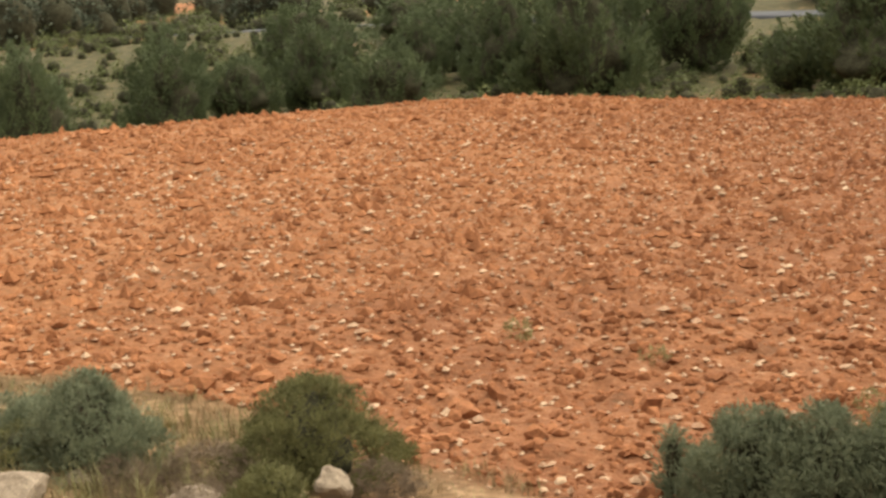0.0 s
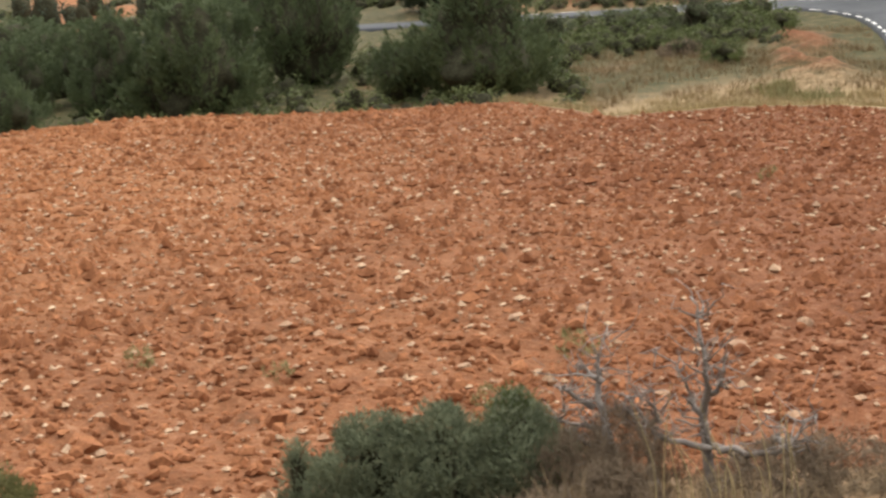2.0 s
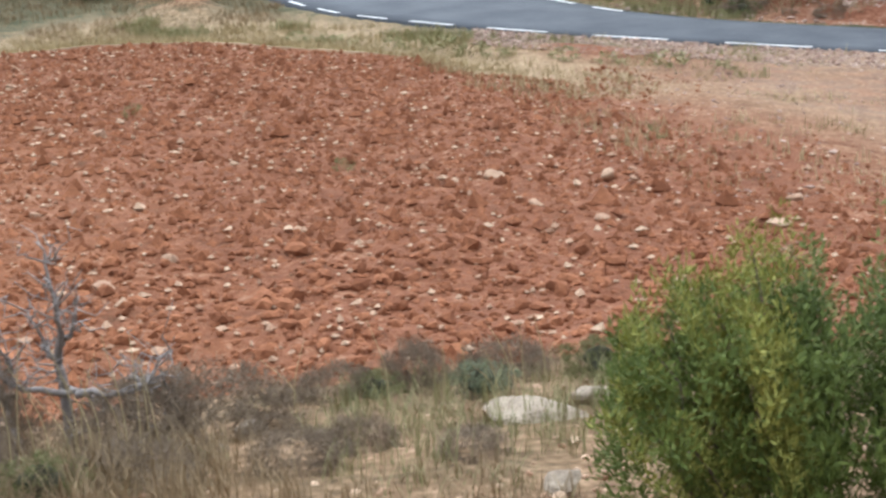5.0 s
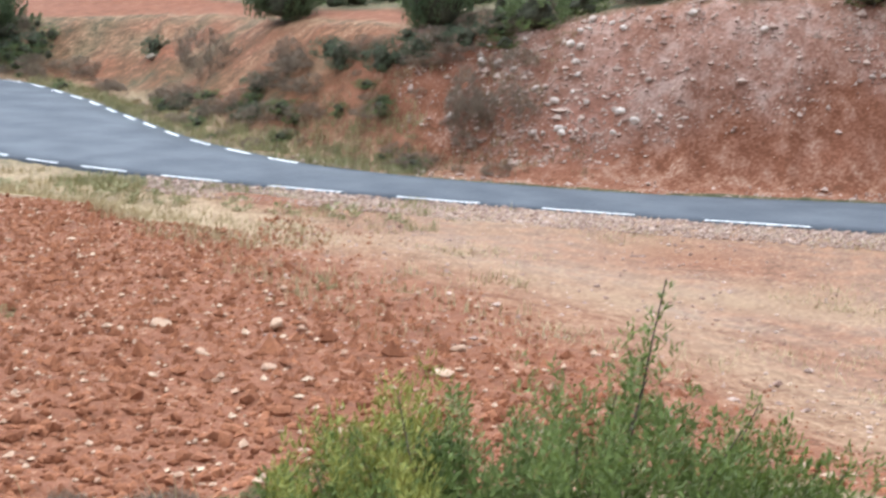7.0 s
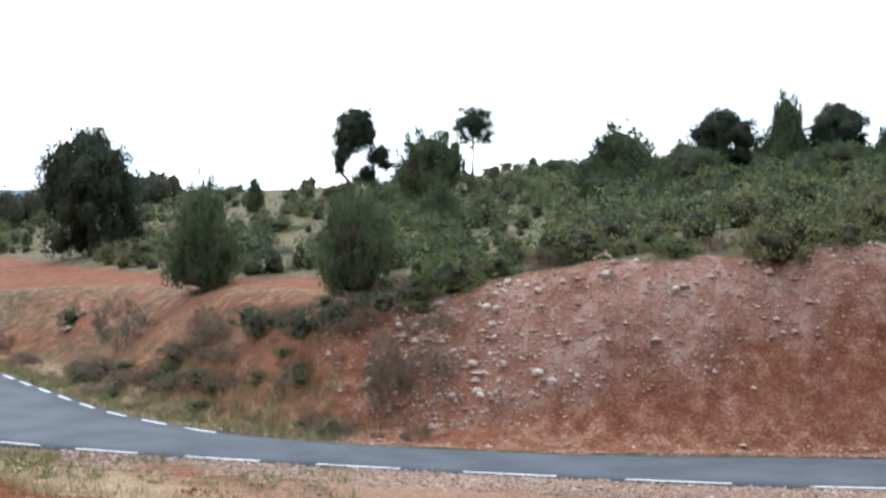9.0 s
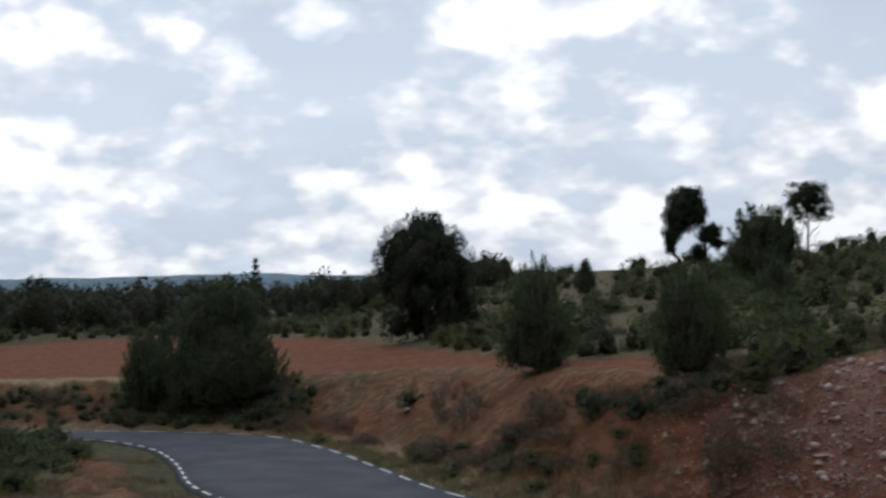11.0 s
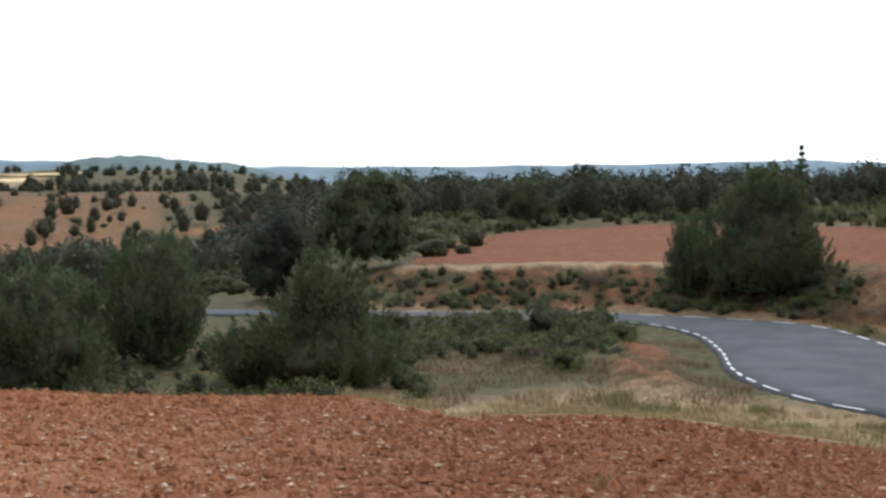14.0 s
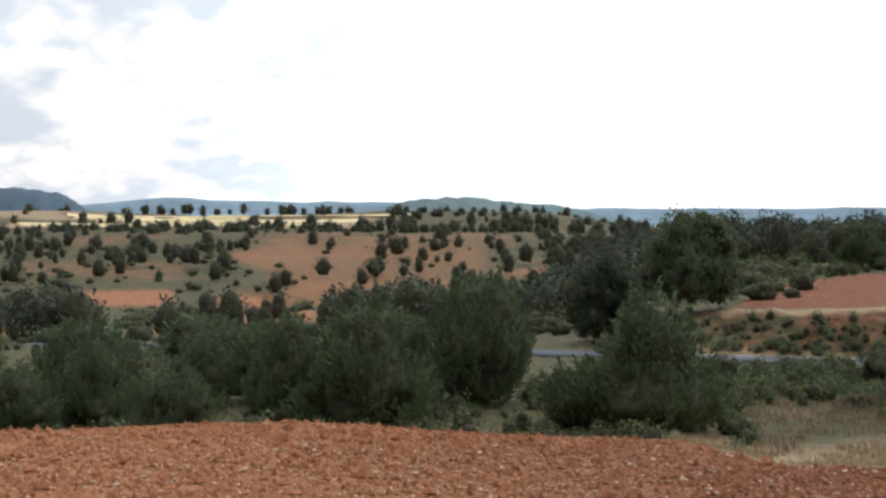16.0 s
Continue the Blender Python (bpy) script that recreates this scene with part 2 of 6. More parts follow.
def ground_material():
    """Red soil, dry grass, gravel and scrub floor, mixed by the zones that the ground carries."""
    m = bpy.data.materials.new("earth")
    m.use_nodes = True
    n, k = m.node_tree.nodes, m.node_tree.links
    b = n["Principled BSDF"]
    b.inputs["Roughness"].default_value = 0.95
    b.inputs["Specular IOR Level"].default_value = 0.1
    co = n.new("ShaderNodeTexCoord")
    zone = n.new("ShaderNodeVertexColor")
    zone.layer_name = "zone"
    sep = n.new("ShaderNodeSeparateColor")
    k.new(zone.outputs[0], sep.inputs[0])

    def noise_at(scale, detail=5):
        t = n.new("ShaderNodeTexNoise")
        t.inputs["Scale"].default_value, t.inputs["Detail"].default_value = scale, detail
        k.new(co.outputs["Object"], t.inputs["Vector"])
        return t.outputs["Fac"]

    def ranged(fac, lo, hi):
        t = n.new("ShaderNodeMapRange")
        t.inputs["From Min"].default_value, t.inputs["From Max"].default_value = lo, hi
        k.new(fac, t.inputs["Value"])
        return t.outputs[0]

    def mixed(fac, a, c):
        t = n.new("ShaderNodeMix")
        t.data_type = "RGBA"
        k.new(fac, t.inputs["Factor"])
        for key, v in (("A", a), ("B", c)):
            if isinstance(v, tuple):
                t.inputs[key].default_value = (*v, 1)
            else:
                k.new(v, t.inputs[key])
        return t.outputs["Result"]

    big, mid, fine, tiny = noise_at(0.22), noise_at(1.7), noise_at(9.0), noise_at(45.0)
    soil = mixed(ranged(mid, 0.3, 0.7), SOIL_LOW, SOIL_HIGH)
    soil = mixed(ranged(big, 0.45, 0.75), soil, (0.178, 0.070, 0.039))
    # sun on the west of the field is mixed into the soil colour
    soil = mixed(sunny_share(n, k, co), soil, mixed(ranged(mid, 0.3, 0.7), SUNNY_SOIL_LOW, SUNNY_SOIL_HIGH))
    speck = mixed(ranged(tiny, 0.56, 0.70), soil, (0.32, 0.170, 0.096))      # crumbs and grit in the tilth
    tilth = n.new("ShaderNodeVertexColor")
    tilth.layer_name = "tilth"
    soil = mixed(tilth.outputs[0], soil, speck)
    straw = mixed(ranged(fine, 0.3, 0.7), (0.200, 0.135, 0.078), (0.335, 0.250, 0.155))
    straw = mixed(ranged(mid, 0.60, 0.85), straw, (0.185, 0.140, 0.076))
    gravel = mixed(ranged(tiny, 0.35, 0.65), (0.150, 0.097, 0.069), (0.295, 0.216, 0.162))
    gravel = mixed(ranged(mid, 0.45, 0.62), gravel, (0.245, 0.140, 0.088))
    gravel = mixed(ranged(fine, 0.52, 0.72), gravel, (0.275, 0.200, 0.116))
    gravel = mixed(ranged(big, 0.50, 0.66), gravel, (0.235, 0.155, 0.096))
    broken = mixed(ranged(fine, 0.25, 0.75), (0.20, 0.098, 0.070), (0.29, 0.172, 0.132))
    broken = mixed(ranged(mid, 0.45, 0.62), broken, (0.31, 0.205, 0.165))
    broken = mixed(ranged(big, 0.55, 0.7), broken, (0.23, 0.10, 0.068))
    scrub = mixed(ranged(mid, 0.35, 0.65), (0.048, 0.050, 0.026), (0.095, 0.082, 0.042))
    scrub = mixed(ranged(big, 0.60, 0.75), scrub, (0.18, 0.092, 0.05))
    # ragged borders between the zones
    def ragged(channel):
        t = n.new("ShaderNodeMath")
        t.operation = "ADD"
        k.new(channel, t.inputs[0])
        r = n.new("ShaderNodeMapRange")
        r.inputs["To Min"].default_value, r.inputs["To Max"].default_value = -0.3, 0.3
        r.inputs["From Min"].default_value, r.inputs["From Max"].default_value = 0.3, 0.7
        both = n.new("ShaderNodeMath")
        both.operation = "MULTIPLY_ADD"
        both.inputs[1].default_value = 0.5
        half = n.new("ShaderNodeMath")
        half.operation = "MULTIPLY"
        half.inputs[1].default_value = 0.5
        k.new(mid, half.inputs[0])
        k.new(fine, both.inputs[0])
        k.new(half.outputs[0], both.inputs[2])
        k.new(both.outputs[0], r.inputs["Value"])
        k.new(r.outputs[0], t.inputs[1])
        return ranged(t.outputs[0], 0.10, 0.90)
    col = mixed(ragged(sep.outputs["Red"]), scrub, soil)
    col = mixed(ragged(sep.outputs["Green"]), col, straw)
    col = mixed(ragged(sep.outputs["Blue"]), col, gravel)
    col = mixed(ragged(zone.outputs["Alpha"]), col, broken)
    g = n.new("ShaderNodeMapRange")
    g.inputs["From Min"].default_value, g.inputs["From Max"].default_value = 0.3, 0.7
    g.inputs["To Min"].default_value, g.inputs["To Max"].default_value = 0.80, 1.20
    k.new(fine, g.inputs["Value"])
    s = n.new("ShaderNodeVectorMath")
    s.operation = "SCALE"
    k.new(col, s.inputs[0])
    k.new(g.outputs[0], s.inputs["Scale"])
    k.new(s.outputs[0], b.inputs["Base Color"])
    bp = n.new("ShaderNodeBump")
    bp.inputs["Distance"].default_value = 0.10
    calm = n.new("ShaderNodeMapRange")      # trodden gravel is smoother than tilled soil
    calm.inputs["To Min"].default_value, calm.inputs["To Max"].default_value = 0.18, 0.8
    k.new(tilth.outputs[0], calm.inputs["Value"])
    k.new(calm.outputs[0], bp.inputs["Strength"])
    k.new(fine, bp.inputs["Height"])
    k.new(bp.outputs[0], b.inputs["Normal"])
    return m


EARTH = ground_material()
# clods brighten westwards with the same painted sunshine
CLOD = material("clod", (0.138, 0.051, 0.026), (0.315, 0.132, 0.068), 3.0, 30.0, 0.95, 0.5, 0.25, island=0.5, spec=0.1, sunny=(1.42, 1.50, 1.42))
PALE_STONE = material("pale_stone", (0.27, 0.138, 0.080), (0.62, 0.46, 0.32), 5.0, 40.0, 0.85, 0.4, 0.2, island=0.65)
RUBBLE = material("rubble", (0.185, 0.100, 0.074), (0.50, 0.375, 0.300), 5.0, 40.0, 0.85, 0.4, 0.2, island=0.75)
PALE_BLOCK = material("pale_block", (0.30, 0.215, 0.170), (0.60, 0.51, 0.44), 6.0, 40.0, 0.85, 0.4, 0.2, per_thing=0.6)
FIELD_STONE = material("field_stone", (0.28, 0.150, 0.092), (0.48, 0.335, 0.228), 8.0, 50.0, 0.85, 0.4, 0.2, per_thing=0.5)
ROCK = material("rock", (0.19, 0.145, 0.105), (0.37, 0.30, 0.23), 5.0, 35.0, 0.85, 0.6, 0.25, per_thing=0.3)
ASPHALT = material("asphalt", (0.064, 0.069, 0.080), (0.096, 0.102, 0.114), 0.5, 60.0, 0.85, 0.25, 0.15, spec=0.12)
ROAD_PAINT = material("road_paint", (0.60, 0.60, 0.58), (0.80, 0.80, 0.78), 4.0, 60.0, 0.6, 0.1, 0.12)
# near-black fill: the shade inside crowns and shrubs, put into a colour
FOLIAGE_SHADE = material("foliage_shade", (0.034, 0.034, 0.022), (0.070, 0.068, 0.044), 3.0, 14.0, 0.95, 0.0, 0.4, spec=0.05)
BARK = material("bark", (0.07, 0.05, 0.04), (0.16, 0.12, 0.09), 4.0, 30.0, 0.9, 0.6, 0.3)
DEAD_WOOD = material("dead_wood", (0.11, 0.088, 0.078), (0.40, 0.36, 0.34), 7.0, 60.0, 0.85, 0.4, 0.25, island=0.5)
JUNIPER = material("juniper_leaf", (0.068, 0.094, 0.048), (0.146, 0.186, 0.088), 0.9, 12.0, 0.8, 0.0, 0.2, island=0.35, soft=1.6)
PINE = material("pine_leaf", (0.036, 0.050, 0.034), (0.078, 0.100, 0.060), 0.9, 12.0, 0.8, 0.0, 0.2, island=0.35, soft=2.8)
SHRUB = material("shrub_leaf", (0.072, 0.095, 0.034), (0.160, 0.190, 0.068), 1.5, 20.0, 0.8, 0.0, 0.2, island=0.4, soft=0.1)
DARK_SHRUB = material("dark_shrub_leaf", (0.066, 0.082, 0.048), (0.140, 0.160, 0.088), 1.5, 20.0, 0.8, 0.0, 0.2, island=0.4, soft=0.1)
GREEN_SHRUB = material("green_shrub_leaf", (0.068, 0.098, 0.017), (0.178, 0.225, 0.050), 2.5, 30.0, 0.6, 0.0, 0.2, island=0.5, soft=0.3)
YELLOW_SPRAY = material("yellow_green_leaf", (0.17, 0.18, 0.035), (0.33, 0.32, 0.08), 2.5, 30.0, 0.7, 0.0, 0.2, island=0.5)
GREY_SHRUB = material("grey_green_leaf", (0.100, 0.122, 0.074), (0.235, 0.262, 0.165), 6.0, 40.0, 0.8, 0.0, 0.2, island=0.35, soft=0.1)
OLIVE_SHRUB = material("olive_leaf", (0.090, 0.093, 0.036), (0.210, 0.202, 0.085), 6.0, 40.0, 0.8, 0.0, 0.2, island=0.35, soft=0.1)
BROWN_TWIG = material("brown_twig", (0.118, 0.088, 0.062), (0.265, 0.198, 0.140), 2.0, 30.0, 0.9, 0.0, 0.2, island=0.5, soft=0.05)
STRAW = material("straw", (0.26, 0.20, 0.10), (0.52, 0.42, 0.25), 0.8, 30.0, 0.8, 0.0, 0.15, island=0.5)
DULL_STRAW = material("dull_straw", (0.170, 0.118, 0.066), (0.350, 0.255, 0.148), 0.8, 30.0, 0.8, 0.0, 0.15, island=0.5)
GREEN_STRAW = material("green_straw", (0.15, 0.155, 0.07), (0.36, 0.32, 0.16), 0.8, 30.0, 0.8, 0.0, 0.15, island=0.5)
FOREST = material("forest_leaf", (0.048, 0.063, 0.046), (0.102, 0.124, 0.085), 0.05, 1.0, 0.8, 0.0, 0.25, island=0.4)
HEATH = material("heath_leaf", (0.074, 0.098, 0.042), (0.178, 0.205, 0.086), 0.12, 3.0, 0.8, 0.0, 0.25, island=0.4)


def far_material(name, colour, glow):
    """Wooded hills kilometres off, paled by the air: the haze is put into colour and glow."""
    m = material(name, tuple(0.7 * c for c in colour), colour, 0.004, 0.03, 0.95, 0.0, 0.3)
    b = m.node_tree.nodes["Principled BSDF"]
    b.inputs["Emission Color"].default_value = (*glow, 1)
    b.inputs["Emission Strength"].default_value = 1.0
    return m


# bluish base and emission imitate haze; the hills are no light source
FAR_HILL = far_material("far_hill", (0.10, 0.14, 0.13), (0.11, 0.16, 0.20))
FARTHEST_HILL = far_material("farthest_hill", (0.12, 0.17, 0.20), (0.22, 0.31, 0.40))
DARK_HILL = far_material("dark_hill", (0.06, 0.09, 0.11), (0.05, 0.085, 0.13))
# stubble yellow, brightened to stand for the sun on it
PALE_FIELD = material("stubble_field", (0.44, 0.335, 0.16), (0.68, 0.55, 0.31), 0.02, 0.3, 0.9, 0.0, 0.2)
PALE_TRACK = material("pale_track", (0.42, 0.31, 0.22), (0.62, 0.50, 0.38), 0.3, 5.0, 0.9, 0.2, 0.2)
RED_FIELD = material("red_plough", SOIL_LOW, SOIL_HIGH, 0.05, 2.0, 0.95, 0.2, 0.25)


# ---- the lie of the land ----
def step(a, b, v):
    t = np.clip((v - a) / (b - a), 0, 1)
    return t * t * (3 - 2 * t)


def hashed(i, j, seed):
    h = (i * 374761393 + j * 668265263 + seed * 1442695041) & 0xFFFFFFFF
    h = ((h ^ (h >> 13)) * 1274126177) & 0xFFFFFFFF
    return ((h ^ (h >> 16)) & 0xFFFF) / 65535.0


def rough(x, y, size, seed=0):
    """Smooth noise between -1 and 1, with bumps about size metres wide."""
    u, v = np.asarray(x) / size, np.asarray(y) / size
    i, j = np.floor(u).astype(np.int64), np.floor(v).astype(np.int64)
    a, b = u - i, v - j
    a, b = a * a * (3 - 2 * a), b * b * (3 - 2 * b)
    top = hashed(i, j, seed) * (1 - a) + hashed(i + 1, j, seed) * a
    low = hashed(i, j + 1, seed) * (1 - a) + hashed(i + 1, j + 1, seed) * a
    return (top * (1 - b) + low * b) * 2 - 1


# the two edges of the asphalt, point against point, from the west to the east
INNER = [(-70, 108), (-40, 95), (-14, 87.7), (0.8, 85.1), (9.1, 82.3), (12.7, 79.7), (14.3, 74.5), (14.1, 68.0), (13.2, 61.3), (13.3, 57.0), (14.1, 53.2),
         (15.6, 50.2), (17.6, 47.1), (19.8, 44.2), (22.7, 40.8), (25.7, 37.5), (28.9, 34.2), (32.7, 30.6), (34.9, 28.8), (50, 16), (70, 1)]
OUTER = [(-70, 112), (-40, 99), (-13, 91.0), (2.0, 87.7), (10.6, 86.2), (16.6, 82.7), (21.2, 78.0), (22.2, 70.0), (22.0, 62.5), (21.8, 55.5), (22.2, 51.6),
         (22.9, 48.4), (23.9, 46.2), (25.2, 44.1), (27.4, 41.4), (30.0, 38.7), (32.6, 36.7), (36.3, 34.1), (38.9, 32.2), (54, 20), (74, 5)]


def spline(points, n):
    """n points for each stretch of a smooth line through the points."""
    p = np.array(points, float)
    q = np.vstack([2 * p[0] - p[1], p, 2 * p[-1] - p[-2]])
    out = []
    for k in range(len(p) - 1):
        a, b, c, d = q[k:k + 4]
        for t in np.arange(n) / n:
            out.append(0.5 * (2 * b + (c - a) * t + (2 * a - 5 * b + 4 * c - d) * t * t + (3 * b - a - 3 * c + d) * t ** 3))
    return np.array(out + [p[-1]])


EDGE_IN, EDGE_OUT = spline(INNER, 10), spline(OUTER, 10)


def beyond(line, x, y):
    """Signed distance to a line that runs from west to east: positive on its left, the far side."""
    best = np.full(np.shape(x), 1e9)
    sign = np.ones(np.shape(x))
    for (ax, ay), (bx, by) in zip(line[:-1:2], line[2::2]):
        dx, dy = bx - ax, by - ay
        t = np.clip(((x - ax) * dx + (y - ay) * dy) / (dx * dx + dy * dy), 0, 1)
        d = np.hypot(x - ax - t * dx, y - ay - t * dy)
        near = d < best
        best = np.where(near, d, best)
        sign = np.where(near, np.sign(dx * (y - ay) - dy * (x - ax)), sign)
    return best * sign


def field_edge(a):
    """How far the ploughed field reaches from the viewpoint, by the azimuth."""
    return np.interp(a, [-60, -33.7, -27.8, -21.7, -15.6, -10, -6.4, -1.5, 0.1, 2.2, 6.3, 10.4, 14.3, 17.6, 19.9, 23.9, 27, 30, 36, 45, 60],
                     [30, 37.4, 39.6, 43.5, 46.7, 46, 46.7, 48.0, 45.9, 42.5, 44.8, 44.9, 42.5, 40.3, 36.6, 32.7, 30.2, 28.5, 24, 16, 9])


def left_far(r):
    return np.interp(r, [0, 95, 130, 180, 270, 360, 480, 600, 850, 1000, 1500, 5000], [0, 0, -2, -5, -8, -3.5, 0.5, 1.9, 7.8, 6, -40, -60])


def bank_top(a):
    return np.interp(a, [-8, -2, 12, 18.4, 26, 30, 34.6, 37.7, 42.8, 48.7, 60, 90], [0, 2.0, 2.3, 2.7, 4.0, 4.3, 4.6, 5.45, 5.9, 6.3, 6.6, 6.6])


def land(x, y, parts=False):
    """The height of the ground, without its small relief."""
    r, a = np.hypot(x, y), np.degrees(np.arctan2(x, y))
    left = 1 - step(-8, 2, a)
    low = left * left_far(r)
    field = 3.73 - 0.0563 * np.clip(y, -20, 60) - 0.05 * np.clip(x, -30, 40)
    slope = 6.4 - 0.27 * np.maximum(0, y + 0.15 * np.abs(x))
    slope = np.maximum(slope, -20)
    field = 0.5 * (field + slope + np.sqrt((field - slope) ** 2 + 0.3))
    field = np.minimum(field, 6.4)
    soft = step(16, 30, a)
    inside = 1 - step(-0.5 - 5 * soft, 7.0 + 17 * soft, r - field_edge(a))
    z = low + (np.maximum(field, low) - low) * inside
    # a shoulder falls to the road
    d_in, d_out = beyond(EDGE_IN, x, y), beyond(EDGE_OUT, x, y)
    z = low + (z - low) * step(0.7, 9.0, -d_in)
    # beyond the road a cut bank, then the hillside and the upper field
    top = bank_top(a)
    run = np.interp(a, [-8, 10, 22, 34, 60], [9.0, 8.0, 7.0, 6.0, 5.5])
    rise = np.interp(a, [-4, 16, 20, 26, 36, 60], [0.006, 0.010, 0.03, 0.058, 0.075, 0.075])
    past = np.maximum(0, d_out - run)
    far_z = top * step(0.5, 1.0, 0.5 + 0.5 * np.clip((d_out - 0.9) / run, 0, 1)) + rise * np.minimum(past, 72) - 0.012 * np.maximum(0, past - 110)
    far_z = np.where(r > 900, far_z - (r - 900) * 0.03, far_z)
    far_z = np.maximum(far_z, -60)
    z = np.where(d_out > 0, left * low + (1 - left) * far_z, z)
    z = np.where((d_out <= 0) & (d_in >= 0), low, z)
    return (z, r, a, d_in, d_out, left) if parts else z


def height(x, y):
    return float(land(np.array([float(x)]), np.array([float(y)]))[0])
# ---- end of land


# ---- making meshes ----
def mesh_of(name, verts, faces, mat, smooth=False):
    """A mesh from arrays: verts (n, 3) and faces (m, 3) or (m, 4), or a list of such face arrays."""
    me = bpy.data.meshes.new(name)
    groups = faces if isinstance(faces, list) else [faces]
    verts = np.asarray(verts, np.float32)
    loops = np.concatenate([np.asarray(g, np.int32).ravel() for g in groups])
    counts = np.concatenate([np.full(len(g), g.shape[1], np.int32) for g in groups])
    me.vertices.add(len(verts))
    me.vertices.foreach_set("co", verts.ravel())
    me.loops.add(len(loops))
    me.loops.foreach_set("vertex_index", loops)
    me.polygons.add(len(counts))
    me.polygons.foreach_set("loop_start", np.concatenate([[0], np.cumsum(counts)[:-1]]).astype(np.int32))
    me.polygons.foreach_set("use_smooth", np.full(len(counts), smooth))
    me.update(calc_edges=True)
    me.validate()
    me.materials.append(mat)
    return me


def joined(pieces):
    """Several (verts, faces) of one face size as one."""
    vs, fs, n = [], [], 0
    for v, f in pieces:
        vs.append(v)
        fs.append(np.asarray(f) + n)
        n += len(v)
    return np.concatenate(vs), np.concatenate(fs)


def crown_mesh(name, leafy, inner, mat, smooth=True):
    """Leaves round a dark body that paints the shade inside, as one mesh; both are lists of (verts, faces)."""
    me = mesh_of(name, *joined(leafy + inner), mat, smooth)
    me.materials.append(FOLIAGE_SHADE)
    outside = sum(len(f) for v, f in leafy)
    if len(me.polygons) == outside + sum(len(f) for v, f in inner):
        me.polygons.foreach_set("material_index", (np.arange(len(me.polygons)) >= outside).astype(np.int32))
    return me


def child(name, me, parent, label=""):
    ob = new(name, me)
    ob.parent = parent
    return tagged(ob, label)


def tube(points, radii, sides=6):
    """A tapered limb along points."""
    p, n = np.asarray(points, float), len(points)
    d = np.gradient(p, axis=0)
    d /= np.linalg.norm(d, axis=1)[:, None] + 1e-9
    up = np.where(np.abs(d[:, 2:3]) > 0.9, np.array([[1.0, 0, 0]]), np.array([[0, 0, 1.0]]))
    u = np.cross(d, up)
    u /= np.linalg.norm(u, axis=1)[:, None] + 1e-9
    w = np.cross(d, u)
    t = np.arange(sides) * 2 * np.pi / sides
    ring = np.cos(t)[None, :, None] * u[:, None] + np.sin(t)[None, :, None] * w[:, None]
    v = (p[:, None] + ring * np.asarray(radii, float)[:, None, None]).reshape(-1, 3)
    i, j = np.meshgrid(np.arange(n - 1), np.arange(sides), indexing="ij")
    a, b = i * sides + j, i * sides + (j + 1) % sides
    return v, np.stack([a, b, b + sides, a + sides], -1).reshape(-1, 4)


def limb(rng, start, end, r0, r1, wobble=0.08, n=6, sides=6):
    start, end = np.array(start, float), np.array(end, float)
    t = np.linspace(0, 1, n)[:, None]
    p = start + (end - start) * t
    p[1:-1] += rng.normal(0, wobble * np.linalg.norm(end - start) / 2, (n - 2, 3))
    return tube(p, np.linspace(r0, r1, n), sides)


def leaves(rng, centres, spread, each, length, width, upward=0.4, outward=None):
    """Small four-cornered leaves in clumps round the centres."""
    c = np.repeat(np.asarray(centres, float), each, axis=0)
    s = np.repeat(np.broadcast_to(np.asarray(spread, float), (len(centres),)), each)
    n = len(c)
    way = rng.normal(size=(n, 3))
    way /= np.linalg.norm(way, axis=1)[:, None]
    pos = c + way * (s * rng.uniform(0.25, 1.0, n) ** 0.6)[:, None]
    axis = way * 0.8 + rng.normal(0, 0.5, (n, 3)) + np.array([0, 0, upward])
    axis /= np.linalg.norm(axis, axis=1)[:, None]
    side = np.cross(axis, rng.normal(size=(n, 3)))
    side /= np.linalg.norm(side, axis=1)[:, None]
    ln = (length * rng.uniform(0.6, 1.3, n))[:, None]
    wd = (width * rng.uniform(0.6, 1.3, n))[:, None]
    v = np.stack([pos - axis * ln * 0.5, pos + side * wd * 0.5, pos + axis * ln * 0.5, pos - side * wd * 0.5], 1).reshape(-1, 3)
    return v, np.arange(4 * n).reshape(-1, 4)


def blades(rng, feet, tall, width, lean=0.35):
    """Grass: narrow bent blades that stand at the feet."""
    n = len(feet)
    t = tall * rng.uniform(0.5, 1.25, n)[:, None]
    way = rng.normal(size=(n, 3)) * np.array([1, 1, 0])
    way /= np.linalg.norm(way, axis=1)[:, None] + 1e-9
    side = np.stack([-way[:, 1], way[:, 0], np.zeros(n)], 1) * (width * rng.uniform(0.6, 1.4, n))[:, None]
    bend = way * t * (lean * rng.uniform(0.1, 1.4, n))[:, None]
    mid, tip = feet + np.array([0, 0, 0.55]) * t + bend * 0.35, feet + np.array([0, 0, 1.0]) * t * 0.95 + bend
    v = np.stack([feet - side, feet + side, mid + side * 0.7, mid - side * 0.7, tip], 1).reshape(-1, 3)
    k = 5 * np.arange(n)[:, None]
    return v, [k + np.array([0, 1, 2, 3]), k + np.array([3, 2, 4])]


